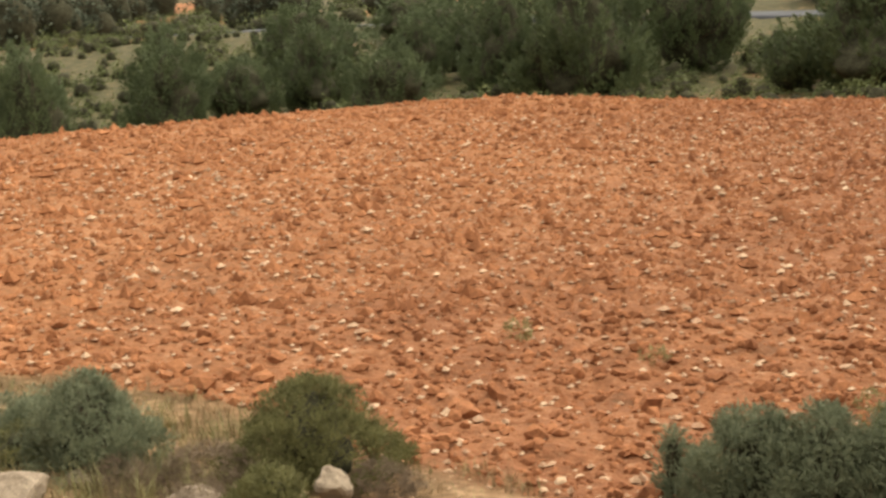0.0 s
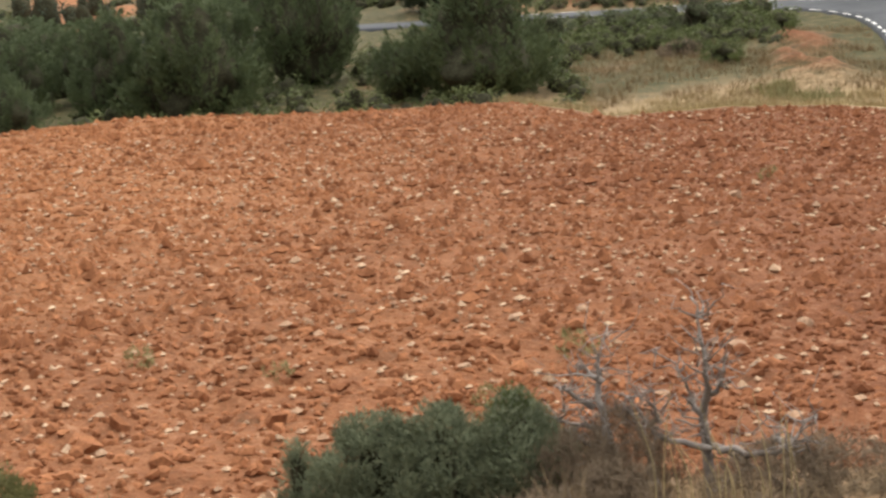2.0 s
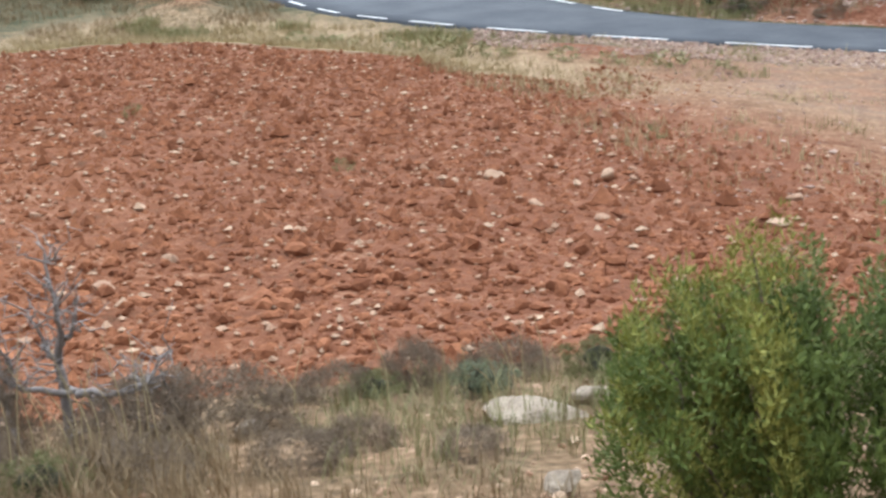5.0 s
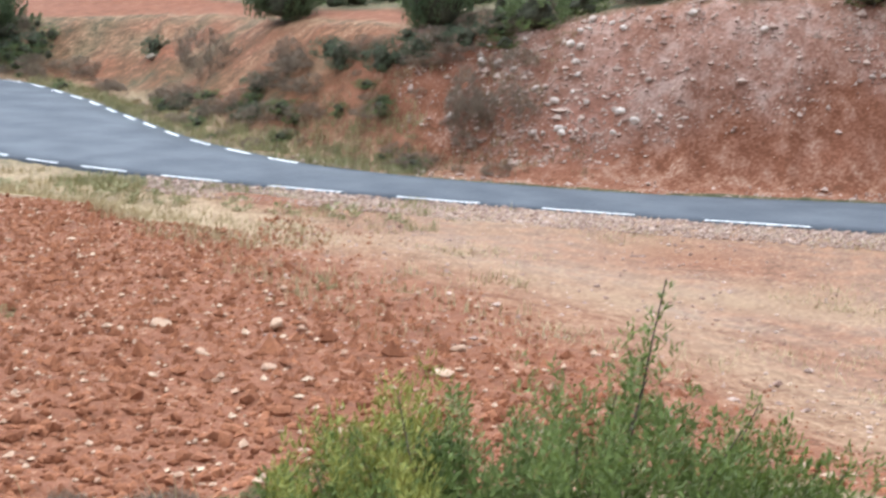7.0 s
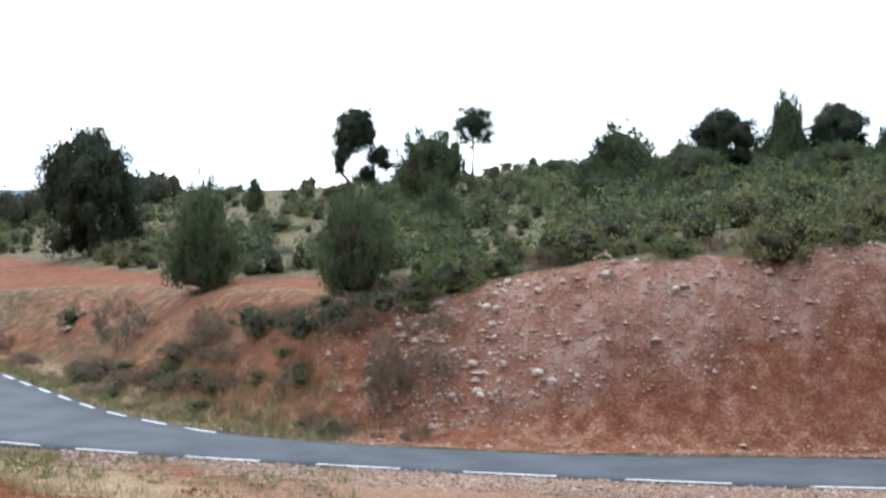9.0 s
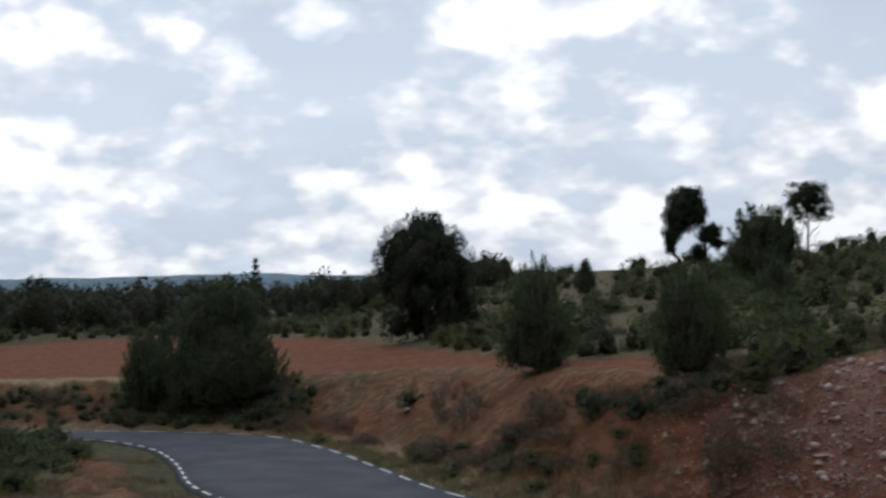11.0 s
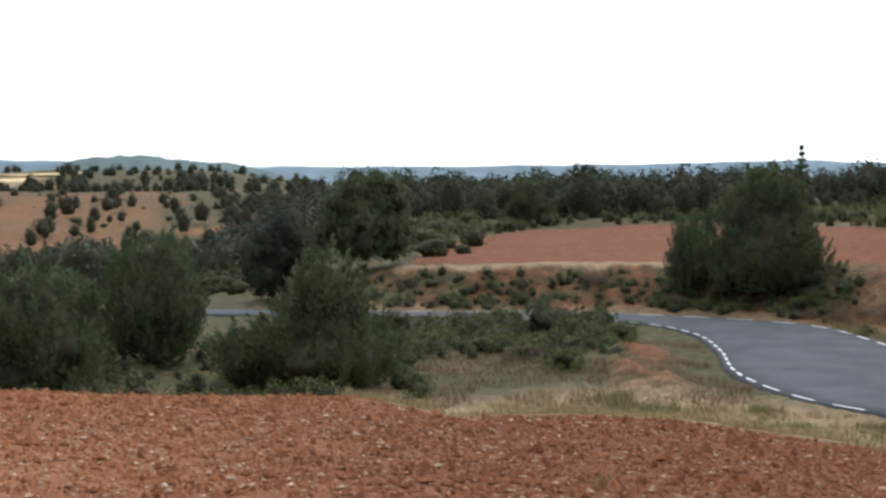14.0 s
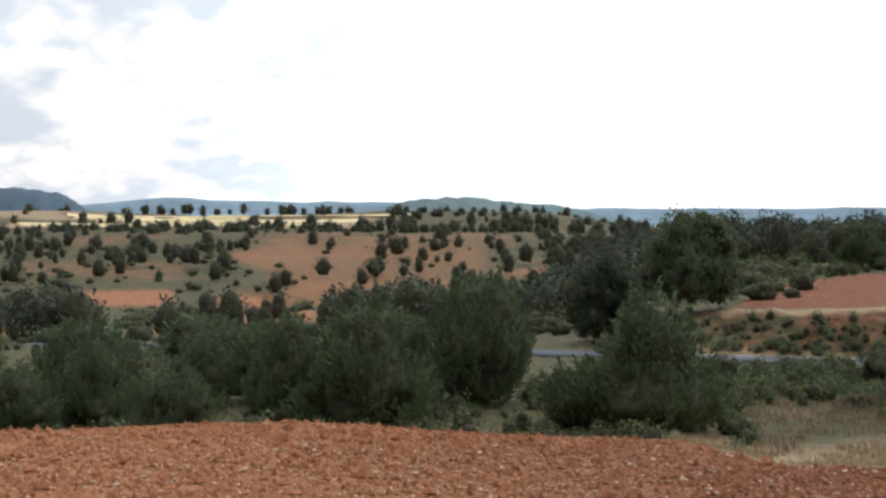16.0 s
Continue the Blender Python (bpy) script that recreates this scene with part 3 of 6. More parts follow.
def stone_mesh(name, mat, seed, flat=0.6, detail=2):
    """A rough stone about 1 m wide, broken rather than round."""
    rng = np.random.default_rng(seed)
    bm = bmesh.new()
    bmesh.ops.create_icosphere(bm, subdivisions=detail, radius=0.5)
    cuts = rng.normal(size=(9, 3))
    cuts /= np.linalg.norm(cuts, axis=1)[:, None]
    for v in bm.verts:
        p = np.array(v.co)
        for c in cuts:
            over = p @ c - rng.uniform(0.30, 0.34)
            if over > 0:
                p = p - c * over * 0.9
        p *= 1 + 0.10 * noise.noise(Vector(p * 5) + Vector((seed, 0, 0)))
        v.co = (p[0], p[1] * 0.8, p[2] * flat)
    me = bpy.data.meshes.new(name)
    bm.to_mesh(me)
    bm.free()
    me.materials.append(mat)
    return me


# ---- the ground: one sheet to the horizon ----
def bank_relief(x, y, a):
    """Washed gullies down the cut face and loose lumps over it."""
    gully = 0.12 * rough(a * 1.6, 0 * a, 1.0, 18) + 0.07 * rough(a * 3.7 + 0.4 * rough(x, y, 2.0, 20), 0 * a, 1.0, 19)
    return gully + 0.15 * rough(x + 0.5 * y, y - 0.4 * x, 1.9, 9) + 0.13 * rough(x - 0.6 * y, y + 0.5 * x, 0.9, 10) + 0.07 * rough(x + 0.3 * y, y - 0.3 * x, 0.45, 11)


def near_edge(x, y, a):
    """Where the slope under the viewpoint gives way to plough land."""
    return np.interp(a, [-40, -35, -27, -20, -14, -8, 0, 10, 25, 40], [17.0, 16.2, 14.3, 12.4, 11.2, 11.2, 12.0, 12.4, 12.9, 13.0]) + 0.7 * rough(x, y, 1.6, 6)


def field_relief(x, y):
    """Cloddy plough land: lumps a hand or two wide on longer swells."""
    lumps = 0.075 * (0.5 - np.abs(rough(x, y, 0.42, 1))) + 0.05 * (0.5 - np.abs(rough(x, y, 0.24, 2)))
    return lumps + 0.05 * rough(x, y, 1.6, 3) + 0.02 * rough(x, y, 0.13, 4)


def cut_share(a, d_out, left):
    """1 on the cut face beside the road."""
    return (d_out > 0.4) * (1 - step(0, 2.0, d_out - np.interp(a, [-8, 10, 22, 34, 60], [9.0, 8.0, 7.0, 6.0, 5.5]))) * (1 - left)


def red_bluff(x, y):
    """A worn bank of bare earth that runs along the inside of the bend."""
    mid = 8.8 + 0.17 * (y - 55) + 0.7 * rough(y, 0 * y, 3.0, 33)
    return np.exp(-((x - mid) / 1.35) ** 2) * step(51, 54.5, y) * (1 - step(66, 71, y)) * (0.62 + 0.38 * rough(x, y, 0.9, 38)) * (0.85 + 0.3 * rough(x, y, 0.4, 43))


def surface(x, y):
    """The height of the ground with the relief of the cut face."""
    z, r, a, d_in, d_out, left = land(np.asarray(x, float), np.asarray(y, float), True)
    return z + cut_share(a, d_out, left) * step(0.8, 2.0, d_out) * bank_relief(x, y, a) + 0.8 * red_bluff(x, y)


def make_ground():
    fine = np.arange(-41, 58.01, 0.21)
    coarse = np.concatenate([np.arange(62, 316, 6.0)])
    az = np.concatenate([fine, coarse])
    rows = np.concatenate([np.linspace(0.3, 6, 20), np.arange(6.12, 22, 0.12), np.arange(22, 50, 0.18), np.arange(50, 64, 0.3), np.arange(64, 130, 0.8),
                           130 * 1.035 ** np.arange(0, 103)])
    A, R = np.meshgrid(np.radians(az), rows)
    x, y = R * np.sin(A), R * np.cos(A)
    z, r, a, d_in, d_out, left = land(x, y, True)
    road = (d_out <= 0.15) & (d_in >= -0.15)
    edge = field_edge(a) + 0.5 * rough(x, y, 3.0, 5) + step(14, 26, a) * 2.2 * rough(x, y, 2.4, 25)
    near = near_edge(x, y, a)
    soil = (1 - step(-0.6 - 3.0 * step(16, 30, a), 0.8 + 9.0 * step(16, 30, a), r - edge)) * step(-0.5, 0.5, r - near) * step(-1.0, 3.0, -d_in)
    # worn turning place beside the road
    border = np.interp(a, [20, 26, 30, 34, 40, 43, 50, 60], [43, 37.5, 33.5, 30, 26.5, 25, 21, 16])
    path = step(23, 34, a + 4 * rough(x, y, 4.0, 14)) * step(-9.0, 7.0, r - border + 2.6 * rough(x, y, 3.4, 15) + 1.6 * rough(x, y, 1.1, 28)) * (d_in < 0)
    shoulder = (1 - step(0.4, 2.4, -d_in)) * (d_in < 0) * step(20, 27, a)
    ploughed_up = upper_field(x, y)
    cut = cut_share(a, d_out, left)
    relief_field = field_relief(x, y)
    soft = 0.03 * rough(x, y, 0.6, 7) + 0.05 * rough(x, y, 2.5, 8)
    rocky = bank_relief(x, y, a)
    far = 0.5 * rough(x, y, 14, 12) * step(100, 200, r) + 2.0 * rough(x, y, 90, 13) * step(180, 400, r) * (r < 1500)
    steep = cut * step(0.8, 2.0, d_out)
    z = z + soil * relief_field + (1 - soil) * soft * (1 - steep) * (1 - 0.75 * np.clip(path, 0, 1)) + steep * rocky + 0.8 * red_bluff(x, y) + far * (1 - ploughed_up * 0.7)
    z = np.where(road, z - soft - 0.16, z)
    verts = np.stack([x, y, z], -1).reshape(-1, 3)
    n, m = x.shape
    i, j = np.meshgrid(np.arange(n - 1), np.arange(m), indexing="ij")
    b = (j + 1) % m
    faces = np.stack([i * m + j, (i + 1) * m + j, (i + 1) * m + b, i * m + b], -1).reshape(-1, 4)[:, ::-1]
    verts = np.vstack([verts, [[0, 0, float(z[0].mean())]]])
    tip = np.stack([np.full(m, len(verts) - 1), np.arange(m), (np.arange(m) + 1) % m], -1)[:, ::-1]
    me = mesh_of("ground", verts, [faces, tip], EARTH, True)
    wide = step(14, 28, a)
    green_edge = step(-1.0 - 6 * wide, 0.5 + 6 * wide, r - edge) * (1 - 0.35 * wide) * (d_in < 0) * (1 - step(8, 15, r - edge))
    strip = (1 - step(1.5, 3.0, d_out)) * (d_out > 0) * (1 - 0.7 * step(28, 34, a)) + 2.2 * step(7.0, 8.2, d_out) * (1 - step(9.0, 10.2, d_out)) * (a > 0) * (a < 11)
    grass = np.clip(green_edge * 0.95 + 0.36 * (r < near) + strip * 0.4 + 0.22 * cut * (a > 12) * (a < 30) * step(0.0, 0.4, rough(x, y, 1.6, 35)), 0, 1) * (1 - soil)
    grass = np.where((a < -1) & (r > edge), grass * 0.28, grass)
    red = np.maximum(np.maximum(soil, ploughed_up), np.maximum(cut * np.clip(np.interp(a, [0, 8, 20, 26, 32], [0.35, 0.5, 0.55, 0.72, 1.0]) + np.interp(a, [20, 32], [0.35, 0.0]) * rough(x, y, 1.8, 34), 0, 1), 0.5 * (r < near)))
    red = np.maximum(red, 0.42 * green_edge * (a < 18))      # bare earth shows through the thin grass
    bluff = red_bluff(x, y)
    red = np.maximum(red, 1.0 * bluff).clip(0, 1)
    grass = grass * (1 - 0.75 * bluff)
    run_a = np.interp(a, [-8, 10, 22, 34, 60], [9.0, 8.0, 7.0, 6.0, 5.5])
    brow = step(-1.0, 0.2, d_out - run_a) * (1 - step(1.2, 2.6, d_out - run_a)) * (a > 13) * (a < 34)
    hillside = step(1, 3, d_out - run_a) * (a > 14) * (r < 160) * (1 - ploughed_up)
    grass = np.maximum(grass, np.maximum(0.2 * brow, 0.24 * hillside))
    red = np.maximum(red, 0.9 * step(14, 24, a) * (r > near) * (d_in < -1.5) * (r < 60))
    hills = far_soil(x, y, r, a)
    stubble = step(520, 560, r) * (1 - step(850, 880, r)) * step(-28, -26, a) * (1 - step(-13.5, -11, a)) * step(-0.30, -0.10, rough(x * 0.3, y, 30, 26))
    grass = np.maximum(grass, stubble)
    hills = hills * (1 - stubble)
    red = np.maximum(red, hills)
    from_foot = np.interp(a, [30, 33, 36, 40, 46, 52, 60], [3.0, 1.0, 1.7, 2.6, 3.6, 4.2, 4.6])
    debris = cut * step(30, 35, a + 2 * rough(x, y, 3.0, 16)) * step(-0.6, 1.2, d_out - from_foot + 0.8 * rough(x, y, 1.5, 17)) * (0.6 + 0.4 * step(-0.3, 0.4, rough(x, y, 1.3, 27)))
    debris = np.maximum(debris, 0.26 * cut * step(27, 32, a))
    lanes = rough(0.8 * x + 0.6 * y, 0.25 * (0.8 * y - 0.6 * x), 1.5, 39)
    pebbly = np.clip(path * (0.58 + 0.26 * rough(x, y, 4.2, 40) + 0.16 * lanes) + shoulder * 0.75, 0, 1) * (1 - soil * (1 - path))
    zone = np.stack([red, np.maximum(grass * (1 - np.clip(path, 0, 1) * 0.35), 0.55 * np.clip(path * 2, 0, 1) * (1 - np.clip(path, 0, 1))), pebbly, 0.75 * debris], -1).reshape(-1, 4)
    zone = np.vstack([zone, zone[:1]]).astype(np.float32)
    layer = me.color_attributes.new("zone", "FLOAT_COLOR", "POINT")
    layer.data.foreach_set("color", zone.ravel())
    tilled = me.color_attributes.new("tilth", "FLOAT_COLOR", "POINT")
    share = np.append(np.maximum(soil * (1 - np.clip(path, 0, 1)), 0.3 * ploughed_up).ravel(), 0.0).astype(np.float32)
    tilled.data.foreach_set("color", np.repeat(share[:, None], 4, axis=1).ravel())
    ob = new("ground", me)
    tagged(ob, "red clay farmland with a stony ploughed field, dry grass verges and scrub", "ground", kind="structure")
    return ob


def upper_field(x, y):
    """The ploughed field above the far bank, which narrows to a tail along the hillside."""
    r, a = np.hypot(x, y), np.degrees(np.arctan2(x, y))
    d_out = beyond(EDGE_OUT, x, y)
    start = np.interp(a, [-2, 10, 22, 34], [9.5, 9.5, 7.5, 7.0])
    reach = np.interp(a, [0.3, 1.5, 5, 12, 17, 21, 26, 30, 32], [92, 118, 140, 150, 128, 96, 72, 66, 62])
    return step(-0.5, 1.2, d_out - start) * (1 - step(-2, 2, r - reach)) * (a > 0.2) * (a < 33)


def far_soil(x, y, r, a):
    """Bare red slopes and small terraced plots in the wooded country behind."""
    n = 0.5 * rough(x, y, 60, 21) + 0.35 * rough(x, y, 25, 22) + 0.3 * rough(x, y, 11, 41)
    foot = np.interp(a, [-17, -14, -12, -9.5, -7], [350, 290, 282, 325, 360])
    bare = step(-20, 20, r - foot + 55 * n) * (1 - step(460, 520, r + 90 * n)) * step(-17.4, -15.6, a + 2.6 * n) * (1 - step(-8.8, -7.0, a + 2.6 * n)) * (0.8 + 0.5 * n)
    open_wood = step(0.12, 0.30, rough(x * 0.6, y * 0.8, 22, 23) + 0.3 * n) * step(-9, -7, a) * (r > 250) * (r < 520)
    plots = 0 * a
    for a0, a1, r0, r1 in ((-18.8, -14.6, 194, 232), (-18.4, -14.9, 256, 300), (-24.0, -19.6, 270, 306), (-21.5, -15.8, 134, 172), (-19.2, -15.6, 100, 118), (-33.0, -28.6, 96, 112), (-30.0, -25.0, 150, 190), (-28, -22.5, 212, 245), (-10.5, -7.5, 205, 230)):
        plots = np.maximum(plots, step(a0, a0 + 0.5, a + 0.7 * n) * (1 - step(a1 - 0.5, a1, a + 0.7 * n)) * step(r0, r0 + 5, r + 9 * n) * (1 - step(r1 - 5, r1, r + 9 * n)))
    slope = step(0.30, 0.42, n) * (r > 135)
    return np.maximum(np.maximum(slope * 0.35, bare * 0.54), np.maximum(plots * 0.92, open_wood * 0.6)) * (r > 92) * (r < 1200) * (a < 3) * (a > -50)


make_ground()


# ---- the road ----
def make_road():
    k = np.linspace(0, 1, 7)[None, :, None]
    p = EDGE_IN[:, None] * (1 - k) + EDGE_OUT[:, None] * k
    x, y = p[..., 0], p[..., 1]
    r, a = np.hypot(x, y), np.degrees(np.arctan2(x, y))
    z = (1 - step(-8, 2, a)) * left_far(r) + 0.02 + 0.05 * (1 - (2 * k[..., 0] - 1) ** 2)
    top = np.stack([x, y, z], -1)
    n, m = x.shape
    low = top[:, [0, -1]].copy()
    low[..., 2] -= 0.3
    verts = np.concatenate([top.reshape(-1, 3), low.reshape(-1, 3)])
    i, j = np.meshgrid(np.arange(n - 1), np.arange(m - 1), indexing="ij")
    faces = np.stack([i * m + j, (i + 1) * m + j, (i + 1) * m + j + 1, i * m + j + 1], -1).reshape(-1, 4)
    i = np.arange(n - 1)
    b = n * m
    side_a = np.stack([b + 2 * i, b + 2 * i + 2, (i + 1) * m, i * m], -1)
    side_b = np.stack([i * m + m - 1, (i + 1) * m + m - 1, b + 2 * i + 3, b + 2 * i + 1], -1)
    road = new("road", mesh_of("road", verts, np.concatenate([faces, side_a, side_b]), ASPHALT, True))
    tagged(road, "narrow grey asphalt country road with broken white edge lines", "road", kind="structure")
    # broken lines a little inside either edge
    for share, phase in ((0.026, 0.4), (0.97, 0.0)):
        line = EDGE_IN * (1 - share) + EDGE_OUT * share
        seg = np.linalg.norm(np.diff(line, axis=0), axis=1)
        along = np.concatenate([[0], np.cumsum(seg)])
        if share < 0.5:      # the inner line's pitch widens out of the bend, spaced to fit the camera's view
            gap = lambda v: float(np.interp(v, [107.9, 109.5, 111.5, 114.0, 116.5, 118.9, 122.1, 126.0, 130.2, 134.7, 139.4, 144.5, 150.0], [1.6, 2.0, 2.5, 2.45, 2.45, 3.2, 3.85, 4.25, 4.5, 4.7, 5.1, 5.3, 5.6]))
            starts = [125.95]
            while starts[0] > 73:
                back = starts[0] - gap(starts[0])
                for turn in range(6):
                    back = starts[0] - gap(back)
                starts.insert(0, back)
            while starts[-1] < along[-1] - 12:
                starts.append(starts[-1] + gap(starts[-1]))
        else:
            gap = lambda v: 2.6
            first = along[np.argmin(np.hypot(line[:, 0] + 2, line[:, 1] - 85))] + phase
            starts = [v for v in np.arange(first, along[-1] - 4, 2.6) if np.interp(v, along, line[:, 1]) >= 47.5]
        for at in starts:
            pitch = gap(at)
            s = np.linspace(at, at + pitch * 0.58, 6)
            cx, cy = np.interp(s, along, line[:, 0]), np.interp(s, along, line[:, 1])
            tx, ty = np.gradient(cx), np.gradient(cy)
            ln = np.hypot(tx, ty)
            nx, ny = -ty / ln * 0.06, tx / ln * 0.06
            zz = 0.02 + 0.05 * (1 - (2 * share - 1) ** 2) + 0.008
            v = np.concatenate([np.stack([cx + sgn * nx, cy + sgn * ny, np.full(6, zz + dz)], -1) for dz in (0, -0.006) for sgn in (1, -1)])
            q = np.arange(5)
            f = np.concatenate([np.stack([q + 6, q + 7, q + 1, q], -1), np.stack([q, q + 1, q + 13, q + 12], -1), np.stack([q + 18, q + 19, q + 7, q + 6], -1)])
            child("edge_dash", mesh_of("edge_dash", v, f, ROAD_PAINT), road)


make_road()


# ---- distance ----
def ridge(name, mat, label, dist, az0, az1, top, depth=500):
    """A range of hills: top(a) gives its crest in metres."""
    a = np.radians(np.linspace(az0, az1, 160))
    t = np.array([top(v) for v in np.degrees(a)])
    t = t + 2.5 * rough(np.degrees(a), 0 * a, 0.35, 31) + 1.2 * rough(np.degrees(a), 0 * a, 0.12, 32)
    prof = ((-70, -depth * 0.6), (0.45, -depth * 0.25), (0.86, -depth * 0.08), (1.0, 0), (0.8, depth * 0.2), (-70, depth * 0.5))
    rings = [np.stack([(dist + d) * np.sin(a), (dist + d) * np.cos(a), np.full_like(a, h) if h < 0 else -70 + (t + 70) * h], -1) for h, d in prof]
    v = np.concatenate(rings)
    m = len(a)
    i, j = np.meshgrid(np.arange(len(prof) - 1), np.arange(m - 1), indexing="ij")
    f = np.stack([i * m + j, i * m + j + 1, (i + 1) * m + j + 1, (i + 1) * m + j], -1).reshape(-1, 4)
    return tagged(new(name, mesh_of(name, v, f, mat, True)), label, "hills", kind="structure")


def hump(a, at, wide, high):
    return high * math.exp(-((a - at) / wide) ** 2)


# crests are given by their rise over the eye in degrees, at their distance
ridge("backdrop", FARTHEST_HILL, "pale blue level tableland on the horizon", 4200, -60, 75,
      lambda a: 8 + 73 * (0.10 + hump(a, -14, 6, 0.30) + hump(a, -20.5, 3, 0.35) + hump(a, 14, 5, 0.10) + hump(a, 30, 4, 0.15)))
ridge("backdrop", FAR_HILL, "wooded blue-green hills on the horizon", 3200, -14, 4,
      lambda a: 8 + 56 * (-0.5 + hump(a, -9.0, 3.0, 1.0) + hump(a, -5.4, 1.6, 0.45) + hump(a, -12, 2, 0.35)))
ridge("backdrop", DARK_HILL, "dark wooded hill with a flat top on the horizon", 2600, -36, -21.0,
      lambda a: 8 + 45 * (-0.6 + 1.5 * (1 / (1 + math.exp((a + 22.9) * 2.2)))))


# ---- trees ----
def crown_points(rng, n, tall, wide, shape):
    """Clump centres through a crown: shape(h) gives its half width, from 0 at the foot to 1 at the tip."""
    out = []
    lobes = rng.uniform(0, 2 * np.pi, 5)
    while len(out) < n:
        h = rng.uniform(0.02, 1.0)
        a = rng.uniform(0, 2 * np.pi)
        w = shape(h)
        w *= 1 + 0.16 * math.sin(2 * a + lobes[0] + 4 * h) + 0.14 * math.sin(3 * a + lobes[1] - 7 * h) + 0.12 * math.sin(9 * h + lobes[2] + a)
        if rng.uniform() > (w + 0.1):
            continue
        k = rng.uniform(0.25, 1) ** 0.3
        out.append((math.cos(a) * w * wide / 2 * k, math.sin(a) * w * wide / 2 * k, h * tall))
    return np.array(out)


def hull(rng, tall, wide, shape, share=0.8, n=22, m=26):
    """Fills the inside of a crown: a lumpy closed body within its leaves, coloured as shade."""
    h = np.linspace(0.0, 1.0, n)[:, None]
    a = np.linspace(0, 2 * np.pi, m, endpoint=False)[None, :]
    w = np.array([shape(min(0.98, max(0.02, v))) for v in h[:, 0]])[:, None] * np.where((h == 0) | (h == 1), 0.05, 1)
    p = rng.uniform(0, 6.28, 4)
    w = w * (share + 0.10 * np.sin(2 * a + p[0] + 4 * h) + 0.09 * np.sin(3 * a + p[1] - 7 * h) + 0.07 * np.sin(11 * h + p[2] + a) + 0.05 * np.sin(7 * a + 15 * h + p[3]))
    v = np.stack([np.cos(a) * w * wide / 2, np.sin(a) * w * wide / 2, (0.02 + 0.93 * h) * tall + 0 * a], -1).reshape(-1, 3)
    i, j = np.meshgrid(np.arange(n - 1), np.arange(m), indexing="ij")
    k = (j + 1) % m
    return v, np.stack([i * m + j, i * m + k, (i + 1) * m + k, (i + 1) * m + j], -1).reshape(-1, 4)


def plumes(rng, points, length, thick, each, leaf):
    """Upright feathery sprays that stand out from a crown, each widest low down and drawn to a tip."""
    n = len(points)
    out = points * np.array([1.0, 1.0, 0.0])
    out /= np.linalg.norm(out, axis=1)[:, None] + 1e-6
    axis = out * rng.uniform(0.15, 0.5, n)[:, None] + np.array([0, 0, 1.0]) + rng.normal(0, 0.12, (n, 3))
    axis /= np.linalg.norm(axis, axis=1)[:, None]
    long = length * rng.uniform(0.6, 1.3, n)
    t = rng.uniform(0, 1, (n, each)) ** 0.8
    w = thick * np.interp(t, [0, 0.3, 0.7, 1.0], [0.6, 1.0, 0.6, 0.06]) * rng.uniform(0.8, 1.25, (n, 1))
    way = rng.normal(size=(n, each, 3))
    way /= np.linalg.norm(way, axis=2)[..., None]
    pos = points[:, None] + axis[:, None] * (long[:, None] * (t - 0.35))[..., None] + way * (w * rng.uniform(0.4, 1.0, (n, each)))[..., None]
    lean = axis[:, None] * 1.1 + way * 0.6 + rng.normal(0, 0.25, (n, each, 3))
    lean /= np.linalg.norm(lean, axis=2)[..., None]
    side = np.cross(lean, rng.normal(size=(n, each, 3)))
    side /= np.linalg.norm(side, axis=2)[..., None]
    ln, wd = (leaf[0] * rng.uniform(0.6, 1.3, (n, each)))[..., None], (leaf[1] * rng.uniform(0.6, 1.3, (n, each)))[..., None]
    v = np.stack([pos - lean * ln * 0.5, pos + side * wd * 0.5, pos + lean * ln * 0.5, pos - side * wd * 0.5], 2).reshape(-1, 3)
    return v, np.arange(4 * n * each).reshape(-1, 4)


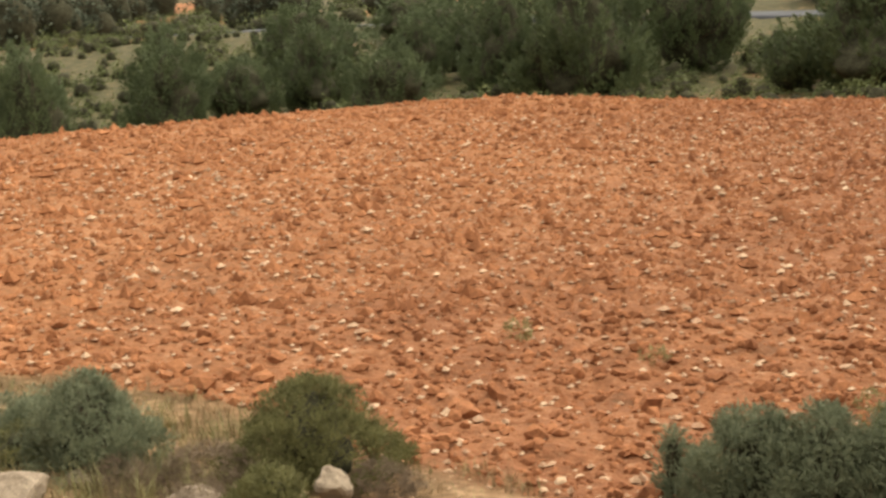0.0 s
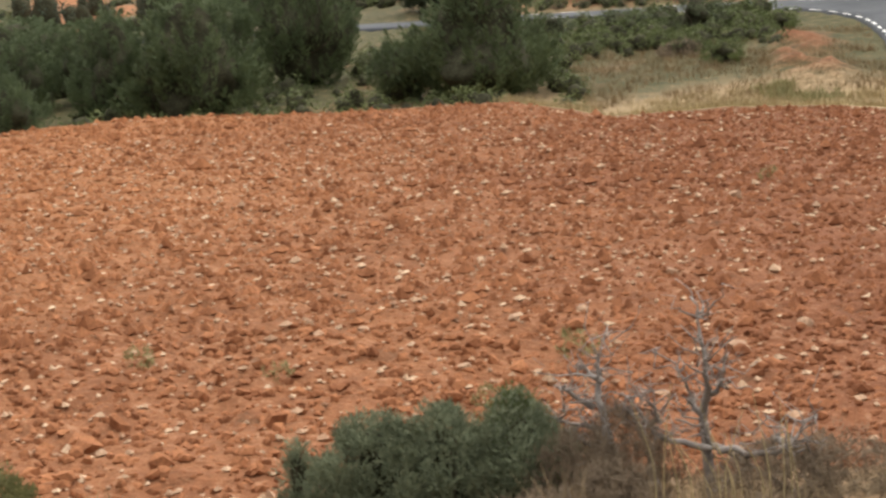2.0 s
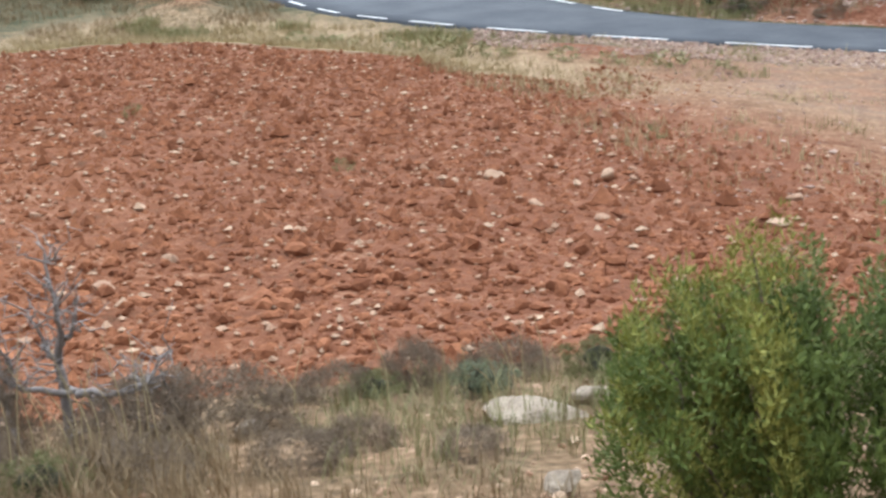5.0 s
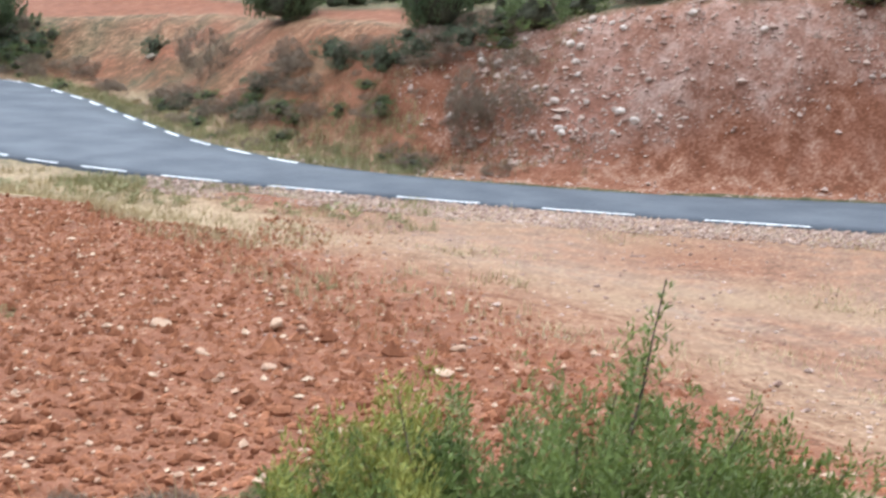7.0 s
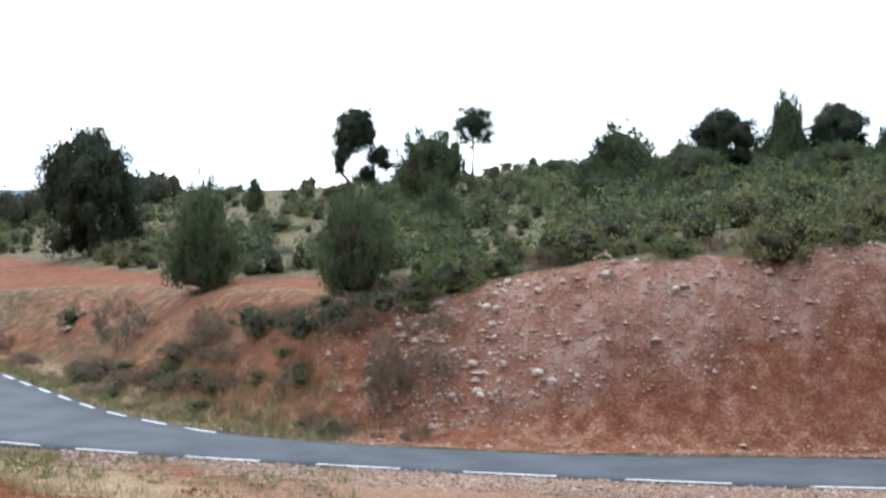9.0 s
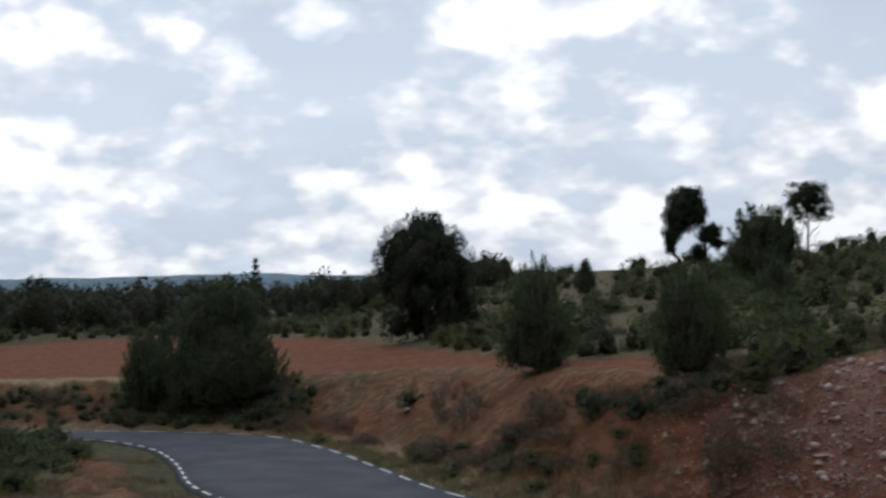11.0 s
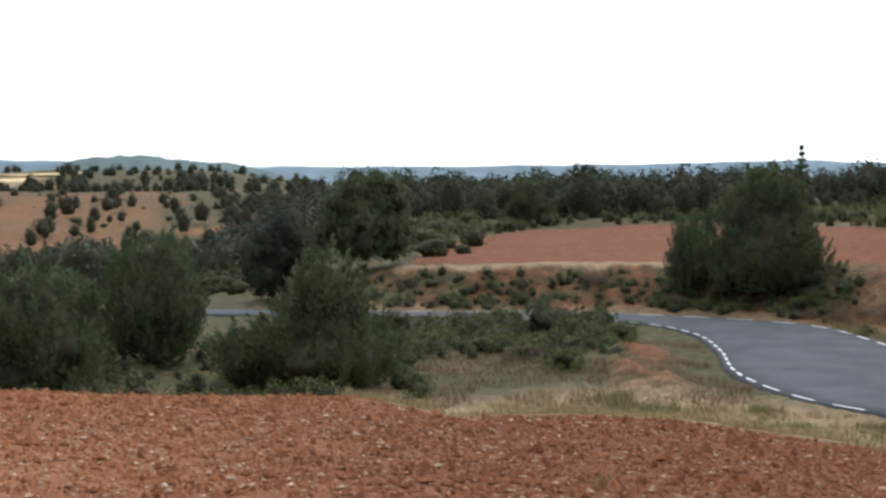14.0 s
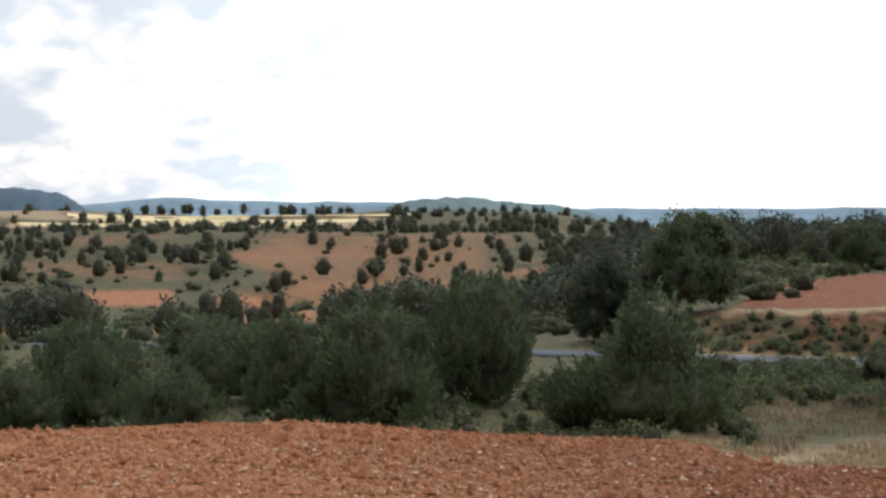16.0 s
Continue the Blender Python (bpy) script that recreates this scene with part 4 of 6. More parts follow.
def tree(name, label, seed, tall, wide, shape, bare, mat, clumps=330, each=42, spread=0.30, leaf=(0.20, 0.07), limbs=14, leader=False, dense=0.78):
    rng = np.random.default_rng(seed)
    root = new(name)
    tagged(root, label, "tree")
    foot = bare * tall
    pts = crown_points(rng, clumps, tall - foot, wide, shape) + np.array([0, 0, foot])
    bits = [plumes(rng, pts * np.array([0.93, 0.93, 0.93]), 3.0 * spread, 0.9 * spread, each, leaf)]
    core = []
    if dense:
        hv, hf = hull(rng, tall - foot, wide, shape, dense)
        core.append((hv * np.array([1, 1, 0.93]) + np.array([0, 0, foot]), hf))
    if leader:      # a bare-tipped leading shoot with short side arms
        lx, ly = 0.58, -1.98
        spike = [(lx + 0.05 * math.sin(3 * k), ly, tall - 1.3 + 0.2 * k) for k in range(13)]
        arms = [(lx + s * (0.5 - 0.12 * k) * q * 0.5, ly + s * (0.5 - 0.12 * k) * q * 0.85, tall - 0.3 + 0.34 * k + 0.12 * q) for k in range(5) for s in (-1, 1) for q in (0.4, 0.7, 1.0)]
        bits.append(leaves(rng, np.array(spike + arms), 0.11, 22, 0.17, 0.055, upward=0.4))
    for v, f in bits:
        v[:, 2] = np.maximum(v[:, 2], 0.03)
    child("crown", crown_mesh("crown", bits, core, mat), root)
    r0 = 0.035 * tall
    trunk = [limb(rng, (0, 0, -0.25), (rng.normal(0, 0.1), rng.normal(0, 0.1), tall * 0.85), r0, r0 * 0.2, 0.05, 8, 8)]
    for c in pts[rng.choice(len(pts), limbs, replace=False)]:
        base = np.array([0, 0, max(0.15 * tall, min(c[2] * 0.6, tall * 0.7))])
        trunk.append(limb(rng, base, c, r0 * 0.38, r0 * 0.08, 0.12, 6, 5))
    child("trunk", mesh_of("trunk", *joined(trunk), BARK, True), root)
    return root


def lobed_tree(name, label, seed, tall, wide, lobes, mat, foot=0.12, leaf=(0.2, 0.065), each=30):
    """A crown of many rounded masses with gaps between them, on a forked trunk."""
    rng = np.random.default_rng(seed)
    root = tagged(new(name), label, "tree")
    bits, cores, mids = [], [], []
    for k in range(lobes):
        h = rng.uniform(0, 1) ** 0.8
        a = rng.uniform(0, 6.28)
        q = wide / 2 * float(np.interp(h, [0, 0.25, 0.6, 0.85, 1], [0.80, 1.0, 0.95, 0.7, 0.35])) * rng.uniform(0.2, 0.85)
        c = np.array([math.cos(a) * q, math.sin(a) * q, tall * (foot + 0.08 + (0.84 - foot) * h)])
        size = wide * rng.uniform(0.10, 0.17)
        mids.append(c)
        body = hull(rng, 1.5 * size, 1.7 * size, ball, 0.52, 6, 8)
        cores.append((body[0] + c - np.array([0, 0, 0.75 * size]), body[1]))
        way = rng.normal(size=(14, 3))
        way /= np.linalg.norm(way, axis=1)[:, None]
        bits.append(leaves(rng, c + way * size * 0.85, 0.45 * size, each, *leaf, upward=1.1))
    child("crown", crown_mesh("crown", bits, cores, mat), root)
    r0 = 0.03 * tall
    wood = [limb(rng, (0, 0, -0.25), (0.05, 0, tall * 0.7), r0, r0 * 0.3, 0.05, 8, 8)]
    for c in mids[::2]:
        wood.append(limb(rng, (0, 0, max(0.12 * tall, min(0.6 * c[2], 0.5 * tall))), c, r0 * 0.4, r0 * 0.1, 0.12, 6, 5))
    child("trunk", mesh_of("trunk", *joined(wood), BARK, True), root)
    return root


def cone(h):
    return min(1.0, 0.55 + 2.2 * h) * (1 - h) ** 0.62 * 1.12


def egg(h):
    return max(0.0, math.sin(math.pi * min(1, 0.12 + 0.86 * h))) ** 0.6


def ball(h):
    return max(0.02, 1 - (2 * h - 0.95) ** 2) ** 0.5


def dome(h):
    return min(1.0, 0.8 + 1.2 * h) * max(0.02, 1 - h ** 2.2) ** 0.7


def peak(h):
    return min(1.0, 0.82 + 1.2 * h) * max(0.02, 1 - h) ** 0.52


def spire(h):
    return min(1.0, 0.35 + 2.5 * h) * max(0.02, 1 - h) ** 0.8 * 1.15


JUNIPERS = [tree("juniper_tree", "dark green bushy juniper with foliage down to the ground", 11, 5.0, 5.0, cone, 0.0, JUNIPER, 300, 40, 0.36, (0.25, 0.064), dense=0.66),
            tree("juniper_tree", "dark green rounded juniper with foliage down to the ground", 12, 5.0, 5.0, egg, 0.0, JUNIPER, 300, 40, 0.36, (0.25, 0.064), dense=0.66),
            tree("juniper_tree", "dark green pointed juniper with foliage down to the ground", 13, 5.0, 4.0, spire, 0.0, JUNIPER, 250, 40, 0.32, (0.25, 0.060), dense=0.66),
            tree("juniper_tree", "broad dark juniper with a leading shoot standing over its crown", 18, 6.6, 8.0, peak, 0.0, JUNIPER, 520, 48, 0.46, (0.29, 0.072), leader=True, dense=0.72)]
BROAD = lobed_tree("holm_oak", "dark round-crowned evergreen tree with small gaps in its crown", 14, 6.0, 6.0, 58, PINE, -0.06, (0.24, 0.075), 30)
STONE_PINE = lobed_tree("pine_tree", "broad grey-green pine with a rounded crown over several bare stems", 19, 6.2, 7.2, 70, JUNIPER, 0.02, (0.26, 0.075), 26)


def lopsided_pine():
    """A pine whose crown has a wide gap, with bare limbs across it."""
    rng = np.random.default_rng(16)
    root = tagged(new("pine_tree"), "tall dark pine with bare forked limbs and a broken crown", "tree")
    lobes = [((-0.9, 0, 5.9), 0.95, 70), ((0.0, 0.1, 6.1), 0.95, 70), ((-1.3, 0, 4.9), 0.95, 70), ((-0.2, 0, 4.9), 1.05, 80), ((0.6, 0, 5.1), 0.8, 50), ((-1.5, 0, 3.8), 0.75, 45),
             ((-1.8, 0, 2.9), 0.45, 18), ((1.2, 0, 3.6), 0.65, 36), ((1.9, 0, 3.9), 0.55, 28), ((2.1, 0, 3.1), 0.4, 16), ((0.5, 0, 2.5), 0.55, 24)]
    way = [rng.normal(size=(n, 3)) for c, s, n in lobes]
    pts = np.concatenate([np.array(c) + w / np.linalg.norm(w, axis=1)[:, None] * s * rng.uniform(0.3, 1.0, (n, 1)) ** 0.5 for w, (c, s, n) in zip(way, lobes)])
    cores = []
    for c, s, n in lobes:
        v, f = hull(rng, 1.5 * s, 1.6 * s, ball, 0.75, 7, 9)
        cores.append((v + np.array(c) - np.array([0, 0, 0.75 * s]), f))
    child("crown", crown_mesh("crown", [leaves(rng, pts, 0.24, 46, 0.17, 0.07)], cores, PINE), root)
    bits = [limb(rng, (-0.9, 0, -0.3), (-1.5, 0, 3.2), 0.17, 0.12), limb(rng, (-1.5, 0, 3.2), (-0.9, 0, 5.6), 0.12, 0.03),
            limb(rng, (0.9, 0, -0.3), (1.1, 0, 2.4), 0.16, 0.13), limb(rng, (1.1, 0, 2.4), (0.3, 0.1, 5.6), 0.12, 0.03),
            limb(rng, (1.1, 0, 2.4), (1.9, 0, 3.6), 0.09, 0.03), limb(rng, (1.0, 0, 2.8), (1.2, 0, 4.4), 0.08, 0.02), limb(rng, (0.9, 0, 3.2), (-0.6, 0, 4.5), 0.07, 0.02),
            limb(rng, (-1.5, 0, 2.6), (-1.7, 0.1, 3.2), 0.06, 0.02)]
    child("trunk", mesh_of("trunk", *joined(bits), BARK, True), root)
    return root


LOPSIDED = lopsided_pine()


def slim_pine():
    rng = np.random.default_rng(17)
    root = tagged(new("pine_tree"), "slender pine with a thin see-through crown on a bare trunk", "tree")
    pts = np.concatenate([np.array((0.1, 0, 5.1)) + rng.normal(0, 1, (190, 3)).clip(-1.6, 1.6) * np.array([0.72, 0.7, 0.5]),
                          np.array((0.9, 0, 4.0)) + rng.normal(0, 1, (30, 3)) * np.array([0.6, 0.5, 0.35]),
                          np.array((-0.7, 0, 4.2)) + rng.normal(0, 1, (26, 3)) * np.array([0.4, 0.4, 0.4])])
    child("crown", mesh_of("crown", *leaves(rng, pts, 0.26, 40, 0.18, 0.065), PINE), root)
    bits = [limb(rng, (0, 0, -0.3), (0, 0, 4.8), 0.13, 0.04, 0.03, 8)]
    for x, z in ((1.3, 3.6), (-0.9, 4.3), (0.7, 4.6), (1.0, 2.9)):
        bits.append(limb(rng, (0, 0, z - 1.1), (x, rng.normal(0, 0.2), z), 0.05, 0.015))
    child("trunk", mesh_of("trunk", *joined(bits), BARK, True), root)
    return root


SLIM = slim_pine()
TEMPLATES = {}


def plant(template, x, y, tall, wide, native=(5.0, 5.0), turn=0.0, sink=0.0, group=""):
    """Puts a copy of a template on the ground, or the template itself the first time."""
    sz, sx = tall / native[0], wide / native[1]
    m = Matrix.Translation((x, y, float(surface(float(x), float(y))) - sink)) @ Matrix.Rotation(turn, 4, "Z")
    if template not in TEMPLATES:
        TEMPLATES[template] = True
        ob = template
        ob.matrix_basis = m
    else:
        ob = copy_thing(template, m)
    ob.scale = (sx, sx, sz)
    if group:
        tagged(ob, group=group)
    return ob


def juniper(kind, x, y, tall, wide):
    return plant(JUNIPERS[kind], x, y, tall, wide, ((5.0, 5.0), (5.0, 5.0), (5.0, 4.0), (6.6, 8.0))[kind], (x * 7.3 + y * 3.1) % 6.28, group="junipers")


def oak(x, y, tall, wide):
    return plant(BROAD, x, y, tall, wide, (6.0, 6.0), (x * 5.1 + y) % 6.28, group="evergreen oaks")


# beyond the crest of the field
juniper(0, -2.5, 57.5, 5.2, 6.2)
juniper(1, -5.4, 58.0, 2.2, 2.6)
juniper(0, -12.9, 56.5, 5.0, 5.8)
juniper(1, -9.8, 64.3, 5.5, 4.8)
juniper(0, -16.4, 59.0, 4.2, 4.0)
juniper(1, -18.3, 50.8, 2.75, 3.0)
juniper(0, -23.0, 55.4, 3.4, 3.4)
juniper(1, -21.6, 68.7, 3.0, 4.6)
juniper(0, -27.0, 42.1, 4.1, 3.3)
juniper(0, -26.0, 49.6, 3.4, 3.5)
juniper(1, -24.7, 52.5, 2.5, 2.8)
juniper(1, -28.7, 69.3, 2.4, 5.5)
juniper(1, -27.3, 80.5, 2.6, 5.5)
juniper(0, -30.5, 58.0, 3.4, 3.6)
juniper(1, -26.2, 62.5, 3.6, 4.2)
juniper(0, -21.0, 62.0, 3.2, 3.4)
juniper(1, -18.6, 64.5, 3.4, 4.2)
juniper(2, -20.2, 57.0, 2.6, 2.4)
juniper(1, -14.2, 68.0, 3.6, 4.6)
juniper(0, -32.5, 50.5, 3.0, 3.4)
juniper(1, -16.6, 76.0, 3.4, 4.4)
oak(-6.6, 94.8, 4.9, 4.7)
plant(STONE_PINE, -1.8, 100.0, 6.2, 7.4, (6.2, 7.2), 0.6)
juniper(0, 13.0, 149.4, 4.7, 5.6)
# on the far bank and the hillside
juniper(3, 20.4, 86.0, 6.6, 8.4)
juniper(1, 16.7, 88.0, 4.5, 2.6)
oak(38.3, 100.0, 8.5, 7.5)
juniper(0, 29.6, 63.6, 4.95, 3.6)
juniper(1, 29.7, 50.5, 4.0, 2.9)
plant(LOPSIDED, 60.1, 101.6, 7.7, 4.8, (6.9, 4.6))
juniper(1, 64.5, 98.8, 5.6, 5.8)
plant(SLIM, 68.3, 98.7, 6.7, 3.6, (5.9, 3.4))
juniper(2, 56.2, 111.6, 2.9, 2.0)
juniper(1, 76.4, 98.9, 1.5, 2.5)
juniper(0, 57.9, 68.9, 4.4, 6.4)
oak(74.7, 78.0, 4.6, 5.0)
juniper(0, 77.6, 75.1, 5.6, 3.8)
oak(79.8, 72.8, 4.4, 5.2)
juniper(0, 82.2, 70.1, 3.2, 3.0)
juniper(0, 70.6, 77.5, 2.9, 3.6)
juniper(1, 66.5, 72.0, 2.4, 4.2)
juniper(1, 73.0, 66.0, 2.2, 4.0)
juniper(0, 64.6, 55.2, 1.6, 2.6)
juniper(0, 46.9, 70.9, 3.3, 2.5)


# ---- shrubs ----
def shrub(name, label, seed, tall, wide, mat, clumps, each, spread, leaf, upward=0.5, stems=8, stem_mat=None, squat=egg, dense=0.68):
    rng = np.random.default_rng(seed)
    root = tagged(new(name), label, "shrub")
    pts = crown_points(rng, clumps, tall, wide, squat)
    bits = [leaves(rng, pts, spread * rng.uniform(0.6, 1.3, len(pts)), each, *leaf, upward=upward)]
    bits[0][0][:, 2] = np.maximum(bits[0][0][:, 2], 0.01)
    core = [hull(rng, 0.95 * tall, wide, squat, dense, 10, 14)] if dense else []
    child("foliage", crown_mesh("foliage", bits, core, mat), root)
    bits = [limb(rng, (rng.normal(0, 0.03), rng.normal(0, 0.03), -0.08), c, 0.018 * tall, 0.004 * tall, 0.1, 5, 5) for c in pts[rng.choice(len(pts), stems, replace=False)]]
    for v, f in bits:
        child("stem", mesh_of("stem", v, f, stem_mat or BARK, True), root)
    return root


MOUND = [shrub("shrub", "low rounded dull green shrub on a slope", 41, 1.0, 1.6, SHRUB, 54, 20, 0.19, (0.13, 0.036), stems=3, dense=0.34, upward=1.2),
         shrub("shrub", "low dark green shrub on a slope", 42, 1.0, 1.6, DARK_SHRUB, 54, 20, 0.19, (0.13, 0.036), stems=3, dense=0.34, upward=1.2),
         shrub("shrub", "low brownish grey shrub on red earth", 43, 1.0, 1.6, BROWN_TWIG, 80, 22, 0.18, (0.15, 0.024), stems=3, dense=0, upward=1.2),
         shrub("shrub", "fresh green rounded shrub on the bank", 44, 1.0, 1.6, OLIVE_SHRUB, 54, 20, 0.19, (0.13, 0.036), stems=3, dense=0.34, upward=1.2)]


def mound(kind, x, y, tall, wide, group="shrubs on the hillside"):
    return plant(MOUND[kind], x, y, tall, wide, (1.0, 1.6), (x * 11 + y * 5) % 6.28, 0.06, group)


for kind, x, y, tall, wide in ((2, 26.0, 63.9, 2.05, 2.6), (1, 26.8, 72.4, 0.95, 1.6), (2, 26.7, 57.0, 1.1, 1.6), (1, 27.0, 53.2, 1.05, 1.3), (1, 27.5, 50.7, 1.07, 1.7),
                               (1, 28.2, 49.4, 0.8, 1.2), (1, 29.4, 48.0, 0.75, 1.7), (2, 27.9, 45.5, 2.1, 1.5), (2, 29.1, 44.8, 1.3, 2.0), (0, 25.0, 56.7, 0.65, 1.0)):
    mound(kind, x, y, tall, wide, "shrubs on the cut bank")
for kind, x, y, tall, wide in ((0, 25.7, 50.7, 0.6, 0.9), (0, 26.5, 49.0, 0.6, 1.2), (3, 40.0, 39.1, 1.7, 3.0), (3, 35.9, 45.2, 1.4, 3.6), (0, 31.6, 46.9, 1.4, 2.7),
                               (0, 35.5, 48.6, 1.3, 2.6), (3, 39.2, 44.4, 1.1, 2.6), (3, 42.5, 38.2, 1.0, 2.3), (0, 33.4, 46.6, 1.0, 2.2), (0, 37.9, 42.0, 0.8, 2.0)):
    mound(kind, x, y, tall, wide, "shrubs on the cut bank")
for kind, x, y, tall, wide in ((1, 0.2, 75.1, 1.2, 3.0), (1, 3.4, 74.8, 1.2, 3.2), (1, 6.9, 73.3, 1.9, 2.9), (0, 6.8, 61.9, 1.0, 2.0), (2, 5.4, 64.8, 0.7, 1.9),
                               (0, 10.3, 71.8, 1.0, 2.4), (0, 8.6, 75.6, 0.8, 1.6), (0, 2.0, 70.5, 0.8, 2.4), (1, 5.0, 77.8, 0.9, 2.4), (0, -1.5, 72, 0.9, 2.0)):
    mound(kind, x, y, tall, wide, "shrubs inside the bend")


def scatter_shrubs():
    rng = np.random.default_rng(50)
    n = 0
    while n < 120:
        a, r = rng.uniform(15, 56), rng.uniform(58, 135)
        x, y = r * math.sin(radians(a)), r * math.cos(radians(a))
        arr = (np.array([x]), np.array([y]))
        out = float(beyond(EDGE_OUT, *arr)[0])
        if out < 8.5 or float(upper_field(*arr)[0]) > 0.05 or (a < 21 and r < 125):
            continue
        s = rng.uniform(0.9, 2.4)
        mound(int(rng.choice([0, 0, 0, 1, 1, 3, 3])), x, y, s * rng.uniform(0.5, 0.85), s * rng.uniform(1.0, 1.6))
        n += 1
    n = 0
    while n < 45:      # along the low bank under the upper field
        a = rng.uniform(0.5, 24)
        k = rng.uniform(1.2, 6.0)
        line = EDGE_OUT[np.argmin(np.abs(np.degrees(np.arctan2(EDGE_OUT[:, 0], EDGE_OUT[:, 1])) - a) + (EDGE_OUT[:, 1] < 60) * (a < 17) * 50)]
        r = np.hypot(*line) + k
        x, y = r * math.sin(radians(a)), r * math.cos(radians(a))
        if float(beyond(EDGE_OUT, np.array([x]), np.array([y]))[0]) < 1.4:
            continue
        s = rng.uniform(0.5, 1.2)
        mound(int(rng.choice([0, 1, 2, 2])), x, y, s * 0.6, s * 1.3, "shrubs on the low bank")
        n += 1


scatter_shrubs()


def bank_tufts():
    rng = np.random.default_rng(51)
    for k in range(120):
        a = rng.uniform(14.5, 34)
        line = EDGE_OUT[np.argmin(np.abs(np.degrees(np.arctan2(EDGE_OUT[:, 0], EDGE_OUT[:, 1])) - a) + (EDGE_OUT[:, 1] > 80) * 50)]
        high = k % 2 == 0      # every other one near the brow
        r = np.hypot(*line) + (rng.uniform(5.0, 8.5) if high else rng.uniform(1.2, 7.0))
        s = rng.uniform(0.3, 0.8) if not high else rng.uniform(0.6, 1.25)
        mound(int(rng.choice([2, 2, 0, 2] if not high else [1, 0, 2, 2, 2])), r * math.sin(radians(a)), r * math.cos(radians(a)), s * 0.65, s * rng.uniform(1.2, 1.9), "shrubs on the cut bank")
    for k in range(34):      # overhanging the top of the stony part
        a = rng.uniform(33, 57)
        line = EDGE_OUT[np.argmin(np.abs(np.degrees(np.arctan2(EDGE_OUT[:, 0], EDGE_OUT[:, 1])) - a) + (EDGE_OUT[:, 1] > 80) * 50)]
        r = np.hypot(*line) + rng.uniform(7.6, 10.0)
        s = rng.uniform(0.4, 1.1)
        mound(int(rng.choice([0, 3, 3, 2])), r * math.sin(radians(a)), r * math.cos(radians(a)), s * 0.6, s * rng.uniform(1.3, 2.0), "shrubs on the cut bank")


bank_tufts()


# ---- the woods behind ----
def woods(name, label, seed, count, az, dist, tall, keep, low=0.02, wide=(0.7, 1.15), mat=FOREST, clumps=15, each=6, leaf=0.17, solid=0.62):
    """Far trees that nobody could count: clumped crowns on short trunks, in one mesh."""
    rng = np.random.default_rng(seed)
    a, r = rng.uniform(*az, count * 6), rng.uniform(dist[0] ** 0.5, dist[1] ** 0.5, count * 6) ** 2
    x, y = r * np.sin(np.radians(a)), r * np.cos(np.radians(a))
    ok = np.flatnonzero(rng.uniform(size=len(x)) > keep(x, y, r, a))[:count]
    z = land(x[ok], y[ok])
    ang = np.linspace(0, 2 * np.pi, 7)[None, :-1]
    lev = np.array([0.0, 0.2, 0.45, 0.7, 0.88, 1.0])[:, None]
    body = np.array([0.62, 0.95, 1.0, 0.9, 0.62, 0.10])[:, None]
    i, j = np.meshgrid(np.arange(5), np.arange(6), indexing="ij")
    shell = np.stack([i * 6 + j, i * 6 + (j + 1) % 6, (i + 1) * 6 + (j + 1) % 6, (i + 1) * 6 + j], -1).reshape(-1, 4)
    bits, cores = [], []
    for x0, y0, z0 in zip(x[ok], y[ok], z):
        h = tall * rng.uniform(0.45, 1.3)
        w = h * rng.uniform(*wide)
        # the added core's dark colour stands for shade within each crown
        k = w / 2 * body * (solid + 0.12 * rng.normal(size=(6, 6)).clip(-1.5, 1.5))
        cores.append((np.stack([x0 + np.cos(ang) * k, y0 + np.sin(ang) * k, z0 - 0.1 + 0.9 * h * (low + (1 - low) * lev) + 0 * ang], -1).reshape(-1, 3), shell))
        n_c = clumps
        at, turn = rng.uniform(0, 1, n_c) ** 0.8, rng.uniform(0, 6.28, n_c)
        rad = w / 2 * np.interp(at, [0, 0.2, 0.45, 0.7, 0.88, 1.0], [0.6, 0.92, 1.0, 0.85, 0.55, 0.1]) * (0.78 + 0.25 * np.sin(3 * turn + 9 * at + rng.uniform(0, 6)))
        c = np.stack([x0 + rad * np.cos(turn), y0 + rad * np.sin(turn), z0 + h * (low + (0.96 - low) * at)], -1)
        bits.append(leaves(rng, c, 0.15 * w, each, leaf * w, 0.6 * leaf * w, upward=0.6))
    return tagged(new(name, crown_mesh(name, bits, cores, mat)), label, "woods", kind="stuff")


def grove(x, y, size, seed):
    """0 in the clearings, 1 inside the groves."""
    return step(-0.12, 0.22, rough(x, y, size, seed) + 0.5 * rough(x, y, 0.4 * size, seed + 1))


def bare_near(x, y, r, a, low, high):
    """Bare ground here or a little further off, which a tree would hide."""
    return np.maximum.reduce([far_soil(x * k, y * k, r * k, a) for k in np.linspace(low, high, 4)])


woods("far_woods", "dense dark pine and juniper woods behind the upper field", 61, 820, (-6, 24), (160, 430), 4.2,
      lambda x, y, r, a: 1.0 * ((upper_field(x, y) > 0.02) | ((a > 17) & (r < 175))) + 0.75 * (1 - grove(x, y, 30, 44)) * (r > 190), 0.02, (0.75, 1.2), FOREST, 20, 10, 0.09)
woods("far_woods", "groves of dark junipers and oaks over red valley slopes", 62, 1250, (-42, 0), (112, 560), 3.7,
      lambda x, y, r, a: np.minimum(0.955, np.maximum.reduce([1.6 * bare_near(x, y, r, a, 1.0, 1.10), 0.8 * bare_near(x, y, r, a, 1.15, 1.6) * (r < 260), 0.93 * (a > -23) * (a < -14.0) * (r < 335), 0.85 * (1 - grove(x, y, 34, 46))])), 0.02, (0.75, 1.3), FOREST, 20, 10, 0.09)
